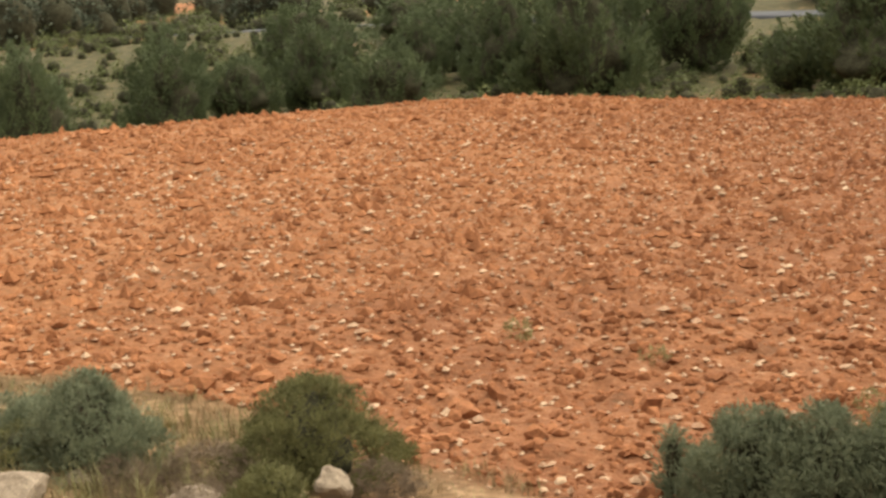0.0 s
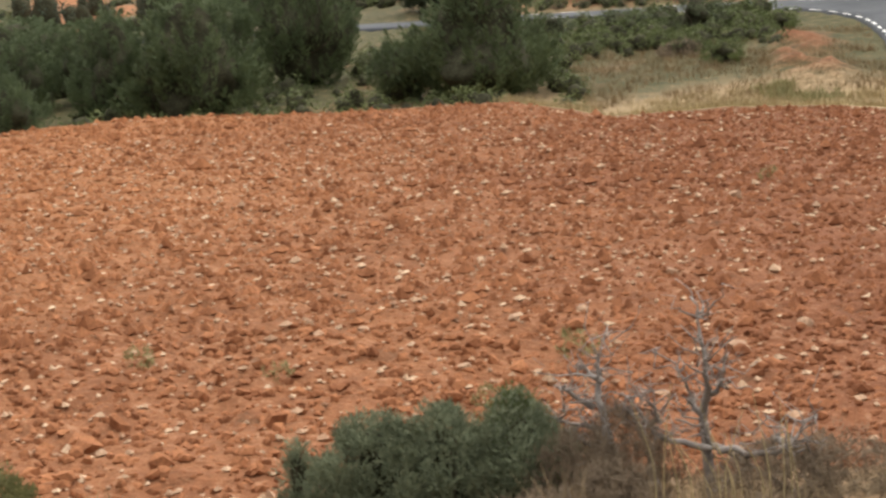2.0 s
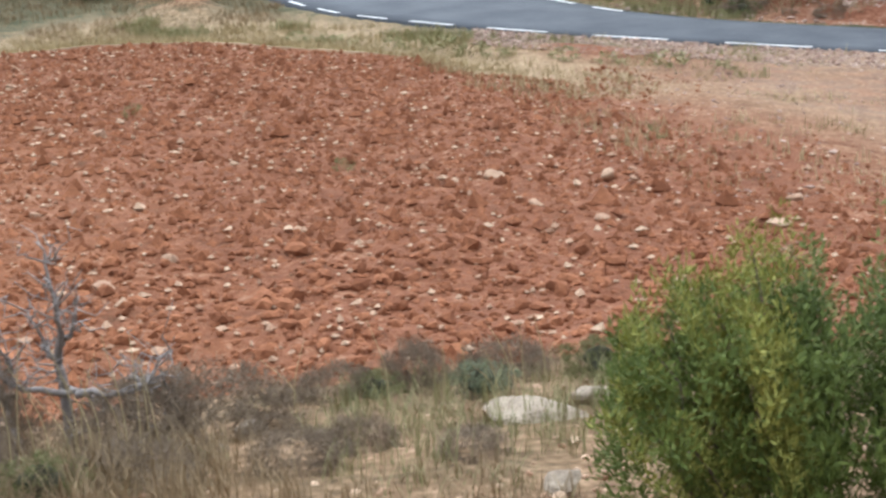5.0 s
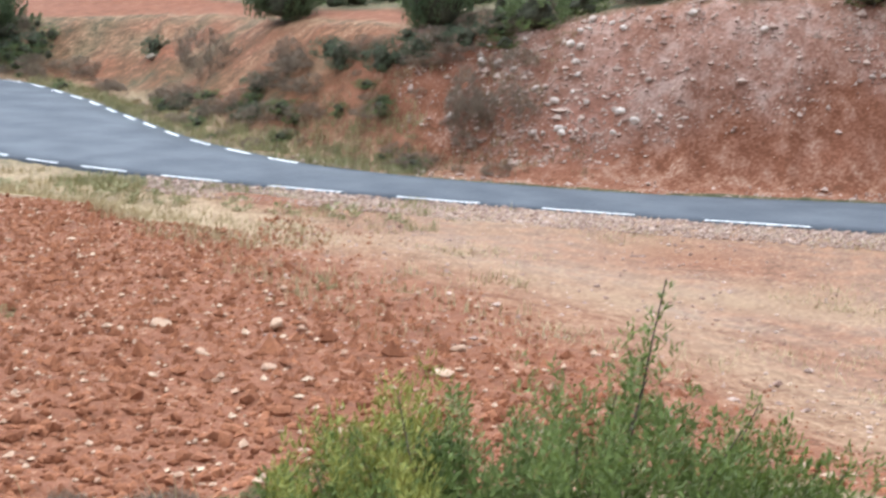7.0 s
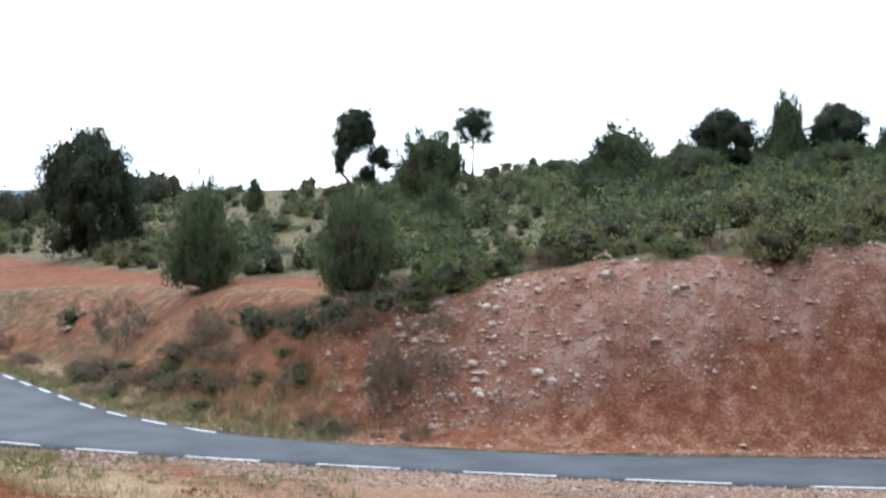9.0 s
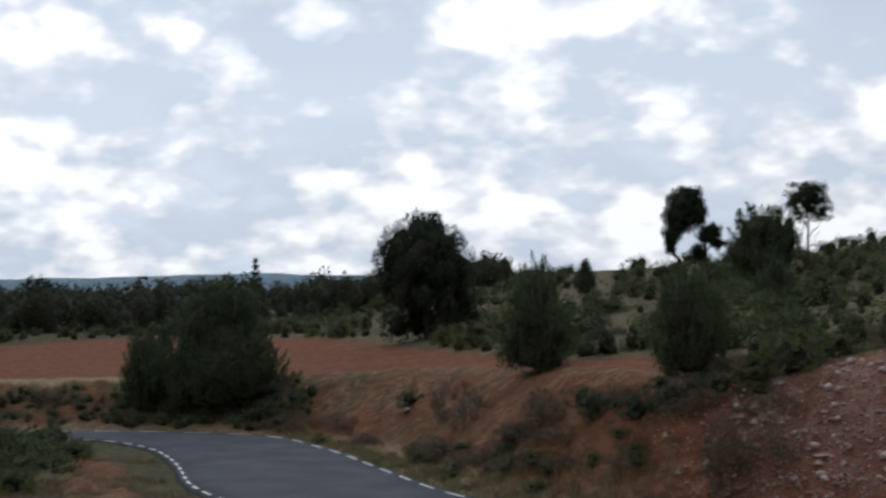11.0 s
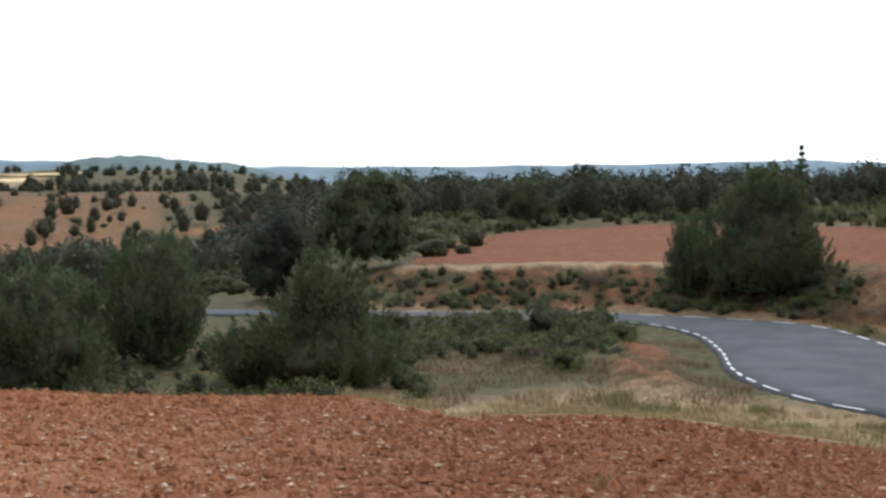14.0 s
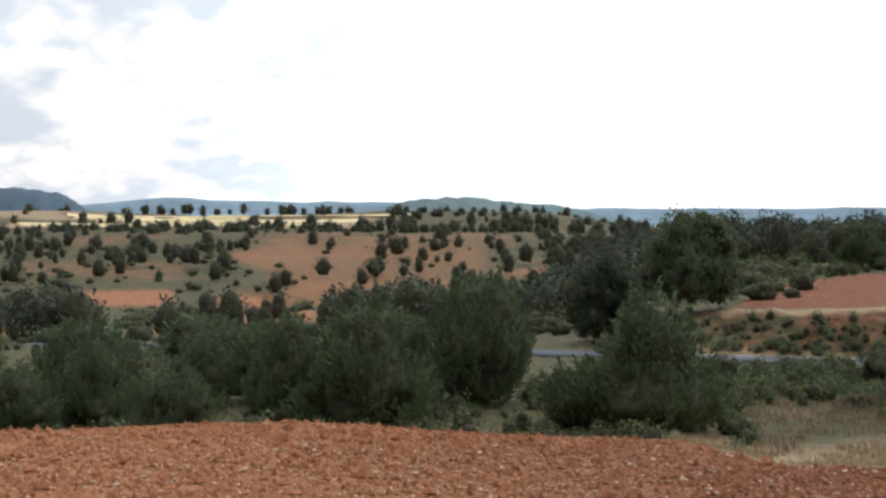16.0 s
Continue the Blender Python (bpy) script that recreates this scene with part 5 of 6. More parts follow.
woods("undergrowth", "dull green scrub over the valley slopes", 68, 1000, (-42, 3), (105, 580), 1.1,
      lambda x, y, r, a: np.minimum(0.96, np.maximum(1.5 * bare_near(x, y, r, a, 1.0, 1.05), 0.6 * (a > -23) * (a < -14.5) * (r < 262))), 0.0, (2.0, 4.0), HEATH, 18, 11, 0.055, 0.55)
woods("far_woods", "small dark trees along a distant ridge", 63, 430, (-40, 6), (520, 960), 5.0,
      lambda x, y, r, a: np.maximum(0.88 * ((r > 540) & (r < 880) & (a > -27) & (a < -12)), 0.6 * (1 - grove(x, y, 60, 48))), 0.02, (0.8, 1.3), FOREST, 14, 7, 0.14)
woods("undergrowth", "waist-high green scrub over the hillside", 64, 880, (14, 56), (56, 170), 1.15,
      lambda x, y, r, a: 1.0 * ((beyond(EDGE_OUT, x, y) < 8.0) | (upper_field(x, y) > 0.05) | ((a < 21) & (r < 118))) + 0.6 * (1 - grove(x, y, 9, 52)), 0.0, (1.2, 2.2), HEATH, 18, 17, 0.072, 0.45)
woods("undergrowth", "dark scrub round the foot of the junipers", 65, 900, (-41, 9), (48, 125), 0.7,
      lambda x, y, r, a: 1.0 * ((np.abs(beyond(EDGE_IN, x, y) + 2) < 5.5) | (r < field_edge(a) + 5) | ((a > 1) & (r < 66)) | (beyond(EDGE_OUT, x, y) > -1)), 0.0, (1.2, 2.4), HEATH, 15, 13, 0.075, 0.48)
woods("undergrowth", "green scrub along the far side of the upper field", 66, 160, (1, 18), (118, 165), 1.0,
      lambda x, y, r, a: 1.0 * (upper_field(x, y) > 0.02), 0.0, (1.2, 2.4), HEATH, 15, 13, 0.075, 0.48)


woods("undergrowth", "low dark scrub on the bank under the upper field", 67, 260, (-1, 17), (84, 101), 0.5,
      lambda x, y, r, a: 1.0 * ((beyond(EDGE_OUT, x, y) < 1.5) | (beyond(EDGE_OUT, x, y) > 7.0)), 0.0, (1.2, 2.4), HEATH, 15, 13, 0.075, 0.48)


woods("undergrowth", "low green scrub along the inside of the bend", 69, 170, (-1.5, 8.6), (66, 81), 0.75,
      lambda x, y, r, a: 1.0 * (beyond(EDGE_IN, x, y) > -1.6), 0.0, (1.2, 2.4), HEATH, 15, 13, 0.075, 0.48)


# ---- clods and stones of the ploughed field ----
def pebbles(name, label, category, seed, x, y, size, mat, flat=0.65, sink=0.3, z=None, coarse=False):
    """Small broken lumps lying on the ground, each of twenty faces, in one mesh."""
    rng = np.random.default_rng(seed)
    if coarse:
        v = np.array([(1, 0, 0), (0, 1, 0), (-1, 0, 0), (0, -1, 0), (0.2, 0.1, 1), (0, 0, -1)]) / 2
        f = np.array([(0, 1, 4), (1, 2, 4), (2, 3, 4), (3, 0, 4), (1, 0, 5), (2, 1, 5), (3, 2, 5), (0, 3, 5)])
    else:
        g = (1 + 5 ** 0.5) / 2
        v = np.array([(-1, g, 0), (1, g, 0), (-1, -g, 0), (1, -g, 0), (0, -1, g), (0, 1, g), (0, -1, -g), (0, 1, -g), (g, 0, -1), (g, 0, 1), (-g, 0, -1), (-g, 0, 1)]) / 3.8
        f = np.array([(0, 11, 5), (0, 5, 1), (0, 1, 7), (0, 7, 10), (0, 10, 11), (1, 5, 9), (5, 11, 4), (11, 10, 2), (10, 7, 6), (7, 1, 8),
                      (3, 9, 4), (3, 4, 2), (3, 2, 6), (3, 6, 8), (3, 8, 9), (4, 9, 5), (2, 4, 11), (6, 2, 10), (8, 6, 7), (9, 8, 1)])
    c = len(v)
    n = len(x)
    p = v[None] * (1 + rng.normal(0, 0.22, (n, c, 1)))
    p = p * np.stack([rng.uniform(0.8, 1.3, n), rng.uniform(0.6, 1.0, n), flat * rng.uniform(0.7, 1.3, n)], -1)[:, None]
    t = rng.uniform(0, 6.28, n)[:, None]
    px, py = p[..., 0] * np.cos(t) - p[..., 1] * np.sin(t), p[..., 0] * np.sin(t) + p[..., 1] * np.cos(t)
    s = size[:, None]
    base = (land(x, y) if z is None else z)[:, None] + s * flat * (0.5 - sink)
    q = np.stack([x[:, None] + px * s, y[:, None] + py * s, base + p[..., 2] * s], -1).reshape(-1, 3)
    faces = (f[None] + c * np.arange(n)[:, None, None]).reshape(-1, 3)
    return tagged(new(name, mesh_of(name, q, faces, mat)), label, category, kind="stuff")


def on_field(rng, n, r0=10.5, r1=48, az=(-40, 54)):
    a, r = rng.uniform(*az, 3 * n), rng.uniform(r0 ** 2, r1 ** 2, 3 * n) ** 0.5
    x, y = r * np.sin(np.radians(a)), r * np.cos(np.radians(a))
    near = near_edge(x, y, a)
    border = np.interp(a, [20, 26, 30, 34, 40, 43, 50, 60], [43, 37.5, 33.5, 30, 26.5, 25, 21, 16])
    thin = step(14, 32, a) * step(-15, 1, r - border) ** 0.7 * 0.985
    ok = np.flatnonzero((r < np.where(a > 24, np.maximum(field_edge(a), border + 5), field_edge(a) + 5 * step(18, 24, a)) - 0.2 + 0.6 * rough(x, y, 3.0, 5)) & (beyond(EDGE_IN, x, y) < -2) & (r > near) & (rng.uniform(size=len(x)) > thin))[:n]
    return x[ok], y[ok], r[ok]


FIELD_RNG = np.random.default_rng(70)
x, y, r = on_field(FIELD_RNG, 70000)
near = r < 18.5
size = FIELD_RNG.lognormal(-2.64, 0.48, len(x)).clip(0.035, 0.32)
a = np.degrees(np.arctan2(x, y))
worn = step(20, 30, a) * step(-6, 6, r - field_edge(a))      # towards the turning place the tilth is flatter and finer
relief = (field_relief(x, y) - 0.01) * (1 - worn) - 0.015 * worn
size = size * (1 - 0.5 * worn)
pebbles("clods", "crumbled red clods over the ploughed field", "clods", 71, x[near], y[near], size[near], CLOD, 0.75, 0.3, land(x, y)[near] + relief[near])
pebbles("clods", "crumbled red clods over the far part of the ploughed field", "clods", 77, x[~near], y[~near], size[~near] * 1.1, CLOD, 0.8, 0.35, land(x, y)[~near] + relief[~near], True)
x, y, r = on_field(FIELD_RNG, 12500)
headland = step(-7.5, -5.0, r - field_edge(np.degrees(np.arctan2(x, y)))) * step(2, -4, x)      # few stones where the plough turns
ok = FIELD_RNG.uniform(size=len(x)) > np.maximum(0.45 * step(-6, 8, x), 0.85 * headland)
x, y, r = x[ok], y[ok], r[ok]
pebbles("gravel", "small pale stones among the clods of the field", "stones", 72, x, y, FIELD_RNG.lognormal(-2.72, 0.42, len(x)).clip(0.03, 0.18), PALE_STONE, 0.6, 0.0, land(x, y) + field_relief(x, y), True)
STONES = [stone_mesh("field_stone", FIELD_STONE, 80 + k) for k in range(6)]


def put_stone(name, me, x, y, wide, tall, label, group, turn=0.0, sink=0.2):
    ob = new(name, me)
    ob.matrix_basis = Matrix.Translation((x, y, height(x, y) + tall * (0.5 - sink))) @ Matrix.Rotation(turn, 4, "Z") @ Matrix.Diagonal((wide, wide, tall / 0.6, 1))
    return tagged(ob, label, "stone", group)


for x, y, tall, wide in ((3.1, 27.7, 0.22, 0.30), (-0.6, 18.3, 0.19, 0.25), (0.2, 18.8, 0.13, 0.22), (2.7, 17.9, 0.15, 0.26), (-1.1, 16.1, 0.12, 0.21), (1.8, 16.8, 0.16, 0.26), (5.1, 17.9, 0.11, 0.17),
                         (9.7, 21.0, 0.19, 0.31), (10.3, 21.4, 0.11, 0.18), (8.1, 21.6, 0.18, 0.40), (11.3, 18.4, 0.15, 0.30), (8.3, 18.2, 0.13, 0.27), (10.2, 17.0, 0.15, 0.36), (7.9, 19.5, 0.12, 0.22)):
    put_stone("field_stone", STONES[int(x * 10) % 6], x, y, wide, tall, "pale sandstone lump lying on the red ploughed field", "stones in the field", x * 3, 0.1)
xs, ys, rs = on_field(FIELD_RNG, 230, 13, 40)
for k, (x, y) in enumerate(zip(xs, ys)):
    s = 0.07 + 0.13 * FIELD_RNG.uniform() ** 4
    put_stone("field_stone", STONES[k % 6], x, y, s, s * FIELD_RNG.uniform(0.4, 0.7), "pale sandstone lump lying on the red ploughed field", "stones in the field", k * 1.3, 0.1)


# ---- stones of the cut bank and the roadside ----
def on_bank(rng, n, az, out0, out1):
    a = rng.uniform(*az, n)
    line_a = np.degrees(np.arctan2(EDGE_OUT[:, 0], EDGE_OUT[:, 1]))
    line_r = np.hypot(EDGE_OUT[:, 0], EDGE_OUT[:, 1])
    sel = line_a > 16
    order = np.argsort(line_a[sel])
    r = np.interp(a, line_a[sel][order], line_r[sel][order]) + rng.uniform(out0, out1, n)
    return r * np.sin(np.radians(a)), r * np.cos(np.radians(a)), a


x, y, a = on_bank(FIELD_RNG, 26000, (29, 57), 2.0, 8.0)
d = beyond(EDGE_OUT, x, y)
keep = FIELD_RNG.uniform(size=len(x)) < np.interp(d - np.interp(a, [29, 33, 36, 40, 46, 52, 60], [3.5, 1.2, 1.7, 2.6, 3.6, 4.2, 4.6]), [-0.9, -0.1, 0.6, 3.0, 5.0], [0.0, 0.05, 0.7, 1.0, 0.7]) * (0.3 + 0.7 * step(-0.2, 0.35, rough(x, y, 1.4, 36) + 0.4 * rough(x, y, 0.6, 37)))
rocky = bank_relief(x, y, a)
pebbles("rubble", "pale angular rubble breaking out of the upper cut bank", "stones", 73, x[keep], y[keep], FIELD_RNG.lognormal(-2.62, 0.58, keep.sum()).clip(0.04, 0.5), RUBBLE, 0.75, 0.48,
        land(x[keep], y[keep]) + rocky[keep] * step(0.8, 2.0, d[keep]), True)
BLOCKS = [stone_mesh("bank_stone", PALE_BLOCK, 160 + k, 0.7) for k in range(4)]
xs, ys, az = on_bank(FIELD_RNG, 400, (31, 57), 3.0, 6.6)
out = beyond(EDGE_OUT, xs, ys) - np.interp(az, [29, 33, 36, 40, 46, 52, 60], [3.5, 1.2, 1.7, 2.6, 3.6, 4.2, 4.6])
for k in np.flatnonzero((out > 0.4) & (rough(xs, ys, 1.4, 36) > -0.1))[:110]:
    ob = new("bank_stone", BLOCKS[k % 4])
    size = 0.14 + 0.34 * float(FIELD_RNG.uniform()) ** 2.5
    ob.matrix_basis = Matrix.Translation((xs[k], ys[k], float(surface(xs[k], ys[k])) + 0.12 * size)) @ Matrix.Rotation(k * 1.7, 4, "Z") @ Matrix.Rotation(0.5, 4, "X") @ Matrix.Diagonal((size, size, size, 1))
    tagged(ob, "pale angular limestone block stuck in the cut bank", "stone", "blocks in the cut bank")
x, y, a = on_bank(FIELD_RNG, 900, (22, 57), 0.25, 1.5)
pebbles("rubble", "small fallen stones along the far edge of the road", "stones", 74, x, y, FIELD_RNG.lognormal(-2.6, 0.5, len(x)).clip(0.03, 0.3), RUBBLE, 0.6, 0.2, None, True)


def beside_road(rng, n, az, off):
    """Points on the near side of the road, off metres from its edge."""
    k = rng.uniform(0, len(EDGE_IN) - 1.001, n * 4)
    i = k.astype(int)
    p = EDGE_IN[i] + (EDGE_IN[i + 1] - EDGE_IN[i]) * (k - i)[:, None]
    t = EDGE_IN[i + 1] - EDGE_IN[i]
    t /= np.linalg.norm(t, axis=1)[:, None]
    p = p + np.stack([t[:, 1], -t[:, 0]], 1) * rng.uniform(*off, len(p))[:, None]
    a = np.degrees(np.arctan2(p[:, 0], p[:, 1]))
    ok = np.flatnonzero((a > az[0]) & (a < az[1]))[:n]
    return p[ok, 0], p[ok, 1]


x, y = beside_road(FIELD_RNG, 8500, (20, 57), (0.12, 2.6))
pebbles("gravel", "grey roadside gravel", "gravel", 75, x, y, FIELD_RNG.lognormal(-2.6, 0.4, len(x)).clip(0.04, 0.20), RUBBLE, 0.6, 0.2, None, True)
x, y = beside_road(FIELD_RNG, 2600, (24, 57), (2.5, 24))
pebbles("gravel", "scattered stones on the worn turning place", "gravel", 76, x, y, FIELD_RNG.lognormal(-2.8, 0.45, len(x)).clip(0.03, 0.22), RUBBLE, 0.5, 0.2, None, True)


# ---- dry grass ----
def meadow(name, label, seed, x, y, tall, width, mat, each=14, spread=0.12, lean=0.35):
    rng = np.random.default_rng(seed)
    z = surface(x, y) - 0.03
    feet = np.repeat(np.stack([x, y, z], -1), each, axis=0)
    feet[:, :2] += rng.normal(0, spread, (len(feet), 2))
    size = np.repeat(rng.uniform(0.5, 1.3, len(x)), each)
    v, f = blades(rng, feet, tall * 1.0, width, lean)
    v = v.reshape(-1, 5, 3)
    v = feet[:, None] + (v - feet[:, None]) * size[:, None, None]
    return tagged(new(name, mesh_of(name, v.reshape(-1, 3), f, mat)), label, "grass", kind="stuff")


G = np.random.default_rng(90)
a, r = G.uniform(-2, 34, 9000), G.uniform(0, 1, 9000)
k = field_edge(a) + 0.2 + 9.5 * r ** 1.3 + step(14, 28, a) * (22 * r - 7)
x, y = k * np.sin(np.radians(a)), k * np.cos(np.radians(a))
d = beyond(EDGE_IN, x, y)
ok = (d < -0.5) & (G.uniform(size=len(x)) > 0.7 * step(14, 24, a)) & (rough(x, y, 2.2, 91) > -0.35 + 0.75 * step(22, 34, a))
meadow("dry_grass", "straw-coloured dry grass between the field and the road", 92, x[ok][:3000], y[ok][:3000], 0.26, 0.010, STRAW, 9, 0.14)
ok2 = ok & (rough(x, y, 1.7, 93) > 0.25) & (d > -7)
meadow("dry_grass", "green-tinged weeds along the road verge", 94, x[ok2][:700], y[ok2][:700], 0.30, 0.012, GREEN_STRAW, 16, 0.12)
a, r = G.uniform(1, 13, 5000), G.uniform(49, 72, 5000)
x, y = r * np.sin(np.radians(a)), r * np.cos(np.radians(a))
ok = (beyond(EDGE_IN, x, y) < -0.6) & (rough(x, y, 3.0, 95) > -0.5) & (red_bluff(x, y) < 0.3)
meadow("dry_grass", "dry grass inside the bend of the road", 96, x[ok][:1500], y[ok][:1500], 0.24, 0.012, DULL_STRAW, 10, 0.2)
x, y, a = on_bank(G, 1300, (16, 30), 0.2, 4.5)
meadow("dry_grass", "dry grass at the foot of the far bank", 97, x, y, 0.28, 0.011, GREEN_STRAW, 10, 0.15)
x, y, a = on_bank(G, 3000, (15, 36), 1.5, 8.5)
ok = rough(x, y, 1.5, 107) > 0.0
meadow("dry_grass", "dull dry tufts over the cut bank", 108, x[ok][:1100], y[ok][:1100], 0.24, 0.012, DULL_STRAW, 9, 0.14, 0.6)
x, y = beside_road(G, 5200, (22, 57), (1.2, 24))
a, r = np.degrees(np.arctan2(x, y)), np.hypot(x, y)
ok = (rough(x, y, 2.8, 109) + 0.4 * rough(x, y, 1.0, 110) > 0.05) & (r > field_edge(a) - 6) & (G.uniform(size=len(x)) > 0.3)
meadow("dry_grass", "short sparse straw on the worn turning place", 111, x[ok][:2400], y[ok][:2400], 0.15, 0.008, STRAW, 9, 0.20, 0.9)
a, r = G.uniform(-41, 38, 6500), G.uniform(6.5, 16.5, 6500)
x, y = r * np.sin(np.radians(a)), r * np.cos(np.radians(a))
near = near_edge(x, y, a)
ok = (r < near + 0.2) & (rough(x, y, 0.9, 98) > -0.2)
meadow("dry_grass", "dry tufted grass on the slope under the viewpoint", 99, x[ok][:1500], y[ok][:1500], 0.15, 0.0035, DULL_STRAW, 20, 0.08, 0.7)
meadow("dry_grass", "greenish grass tufts on the slope under the viewpoint", 100, x[ok][2300:2750], y[ok][2300:2750], 0.14, 0.0035, GREEN_STRAW, 20, 0.06, 0.6)


x, y = G.uniform(-0.6, 1.9, 420), G.uniform(8.2, 10.0, 420)
meadow("dry_grass", "knee-high yellowing grass under the dead shrub", 104, x[:120], y[:120], 0.28, 0.0035, DULL_STRAW, 16, 0.06, 0.5)
meadow("dry_grass", "knee-high bleached grass under the dead shrub", 105, x[330:], y[330:], 0.40, 0.003, DULL_STRAW, 12, 0.06, 0.5)
x, y = np.concatenate([G.uniform(-8.5, -5.0, 240), G.uniform(2.2, 5.2, 160)]), np.concatenate([G.uniform(9.6, 12.4, 240), G.uniform(8.6, 11.6, 160)])
meadow("dry_grass", "tufts of tall yellow-green grass between the bushes", 106, x, y, 0.28, 0.0035, GREEN_STRAW, 16, 0.07, 0.5)


# ---- the slope under the viewpoint ----
BROWN_LOW = [shrub("low_shrub", "small dry brown twiggy shrub among stones", 101, 0.4, 0.7, BROWN_TWIG, 130, 34, 0.08, (0.07, 0.006), 0.9, stems=6, dense=0),
             shrub("low_shrub", "small grey-green shrub among dry grass", 102, 0.4, 0.7, GREY_SHRUB, 100, 34, 0.07, (0.045, 0.009), 0.8, stems=5, dense=0.4),
             shrub("low_shrub", "small olive green shrub among dry grass", 103, 0.4, 0.7, OLIVE_SHRUB, 100, 34, 0.07, (0.045, 0.009), 0.8, stems=5, dense=0.4)]


def low_shrub(kind, x, y, tall, wide):
    return plant(BROWN_LOW[kind], x, y, tall, wide, (0.4, 0.7), (x * 13 + y * 7) % 6.28, 0.03, "low shrubs on the slope")


def bush(name, label, seed, x, y, tall, wide, mat, clumps=420, each=42, leaf=(0.056, 0.012), squat=egg):
    ob = shrub(name, label, seed, tall, wide, mat, clumps, each, 0.095, leaf, 1.1, 6, BARK, squat, 0.42)
    ob.matrix_basis = Matrix.Translation((x, y, height(x, y) - 0.05))
    return ob


bush("bush", "grey-green hump-shaped bush with a few bleached stalks", 111, -6.65, 10.9, 0.86, 1.35, GREY_SHRUB, squat=cone)
bush("bush", "grey-green side bush in dry grass", 118, -7.4, 11.3, 0.50, 1.0, GREY_SHRUB, 260, squat=dome)
bush("bush", "rounded olive green cushion bush beside a white rock", 112, -4.9, 11.3, 0.84, 1.4, OLIVE_SHRUB, 520, squat=dome)
bush("bush", "small olive bush in front of a larger one", 113, -4.65, 9.9, 0.42, 0.52, OLIVE_SHRUB, 180)
bush("bush", "dense dark grey-green juniper bush with lobed outline", 114, -1.45, 11.1, 0.80, 1.0, GREY_SHRUB, 420, squat=dome)
bush("bush", "dense grey-green juniper bush with lobed outline", 119, -0.95, 11.0, 0.84, 0.85, GREY_SHRUB, 340, squat=dome)
bush("bush", "dark bush with fresher green shoots at its top", 115, -0.40, 11.1, 0.86, 0.85, GREY_SHRUB, 360, squat=dome)
bush("bush", "tuft of fresh green shoots over a dark bush", 116, -0.45, 11.2, 0.90, 0.62, SHRUB, 200, squat=dome)
bush("bush", "small grey-green sprig at the side of a larger bush", 117, -2.05, 11.3, 0.58, 0.26, GREY_SHRUB, 50)
for kind, x, y, tall, wide in ((0, 1.9, 10.8, 0.50, 1.15), (0, 0.2, 10.2, 0.42, 0.8), (0, -0.3, 9.7, 0.34, 0.7), (0, 2.9, 11.3, 0.34, 0.6), (0, 3.6, 11.5, 0.42, 0.6), (2, 3.2, 11.2, 0.26, 0.5), (0, 4.4, 11.6, 0.34, 0.7),
                               (1, 4.0, 11.0, 0.28, 0.5), (0, 2.6, 9.5, 0.26, 0.5), (0, 3.1, 8.8, 0.2, 0.5), (2, 4.7, 9.4, 0.2, 0.5), (0, -5.5, 10.7, 0.36, 0.8)):
    low_shrub(kind, x, y, tall, wide)
for kind, x, y, tall, wide in ((0, -6.1, 10.4, 0.3, 0.6), (2, -7.3, 10.9, 0.36, 0.8), (0, -4.2, 10.9, 0.26, 0.6), (0, -4.9, 10.3, 0.24, 0.5), (1, -7.9, 12.0, 0.35, 0.8), (2, -7.0, 11.6, 0.3, 0.7), (0, -5.3, 10.0, 0.25, 0.5),
                               (0, 1.2, 9.4, 0.3, 0.7), (2, 0.6, 9.3, 0.3, 0.6), (0, 2.1, 9.1, 0.28, 0.6), (0, -2.6, 9.9, 0.2, 0.5), (2, 5.1, 11.3, 0.3, 0.6),
                               (0, 0.35, 10.9, 0.72, 0.75), (0, 0.0, 10.7, 0.58, 0.7), (0, 1.35, 10.7, 0.46, 1.0)):
    low_shrub(kind, x, y, tall, wide)

ROCKS = [stone_mesh("rock", ROCK, 120 + k, 0.6, 3) for k in range(5)]
for k, (x, y, tall, wide, label) in enumerate(((-4.45, 10.55, 0.34, 0.32, "upright whitish limestone rock beside a bush"), (-6.45, 10.45, 0.20, 0.40, "pale pitted limestone rock in dry grass"),
                                               (-6.6, 9.75, 0.34, 0.66, "large grey limestone boulder on the slope"), (-5.3, 10.0, 0.26, 0.58, "smooth tan boulder on the slope"),
                                               (3.95, 9.8, 0.15, 0.80, "long flat-topped whitish rock on the slope"), (4.5, 10.1, 0.18, 0.32, "slanting pale stone slab beside a shrub"),
                                               (2.1, 10.5, 0.18, 0.26, "pale split stone under dry twigs"), (1.8, 10.0, 0.10, 0.11, "small pale stone under dry twigs"),
                                               (3.2, 7.6, 0.16, 0.27, "pale grey rounded rock in dry grass"), (4.0, 7.7, 0.16, 0.2, "pale stone under a green shrub"),
                                               (-7.3, 11.3, 0.12, 0.22, "small pale stone in dry grass"), (-6.4, 10.6, 0.10, 0.12, "small pale stone in dry grass"))):
    put_stone("rock", ROCKS[k % 5], x, y, wide, tall, label, "rocks on the slope", 0.5 * k, 0.15)
x, y = G.uniform(-8, 6, 1400), G.uniform(7, 13, 1400)
ok = np.hypot(x, y) < 12.3
pebbles("gravel", "small pale stones on the slope under the viewpoint", "stones", 121, x[ok], y[ok], G.lognormal(-3.1, 0.45, ok.sum()).clip(0.02, 0.12), PALE_STONE, 0.6, 0.2)


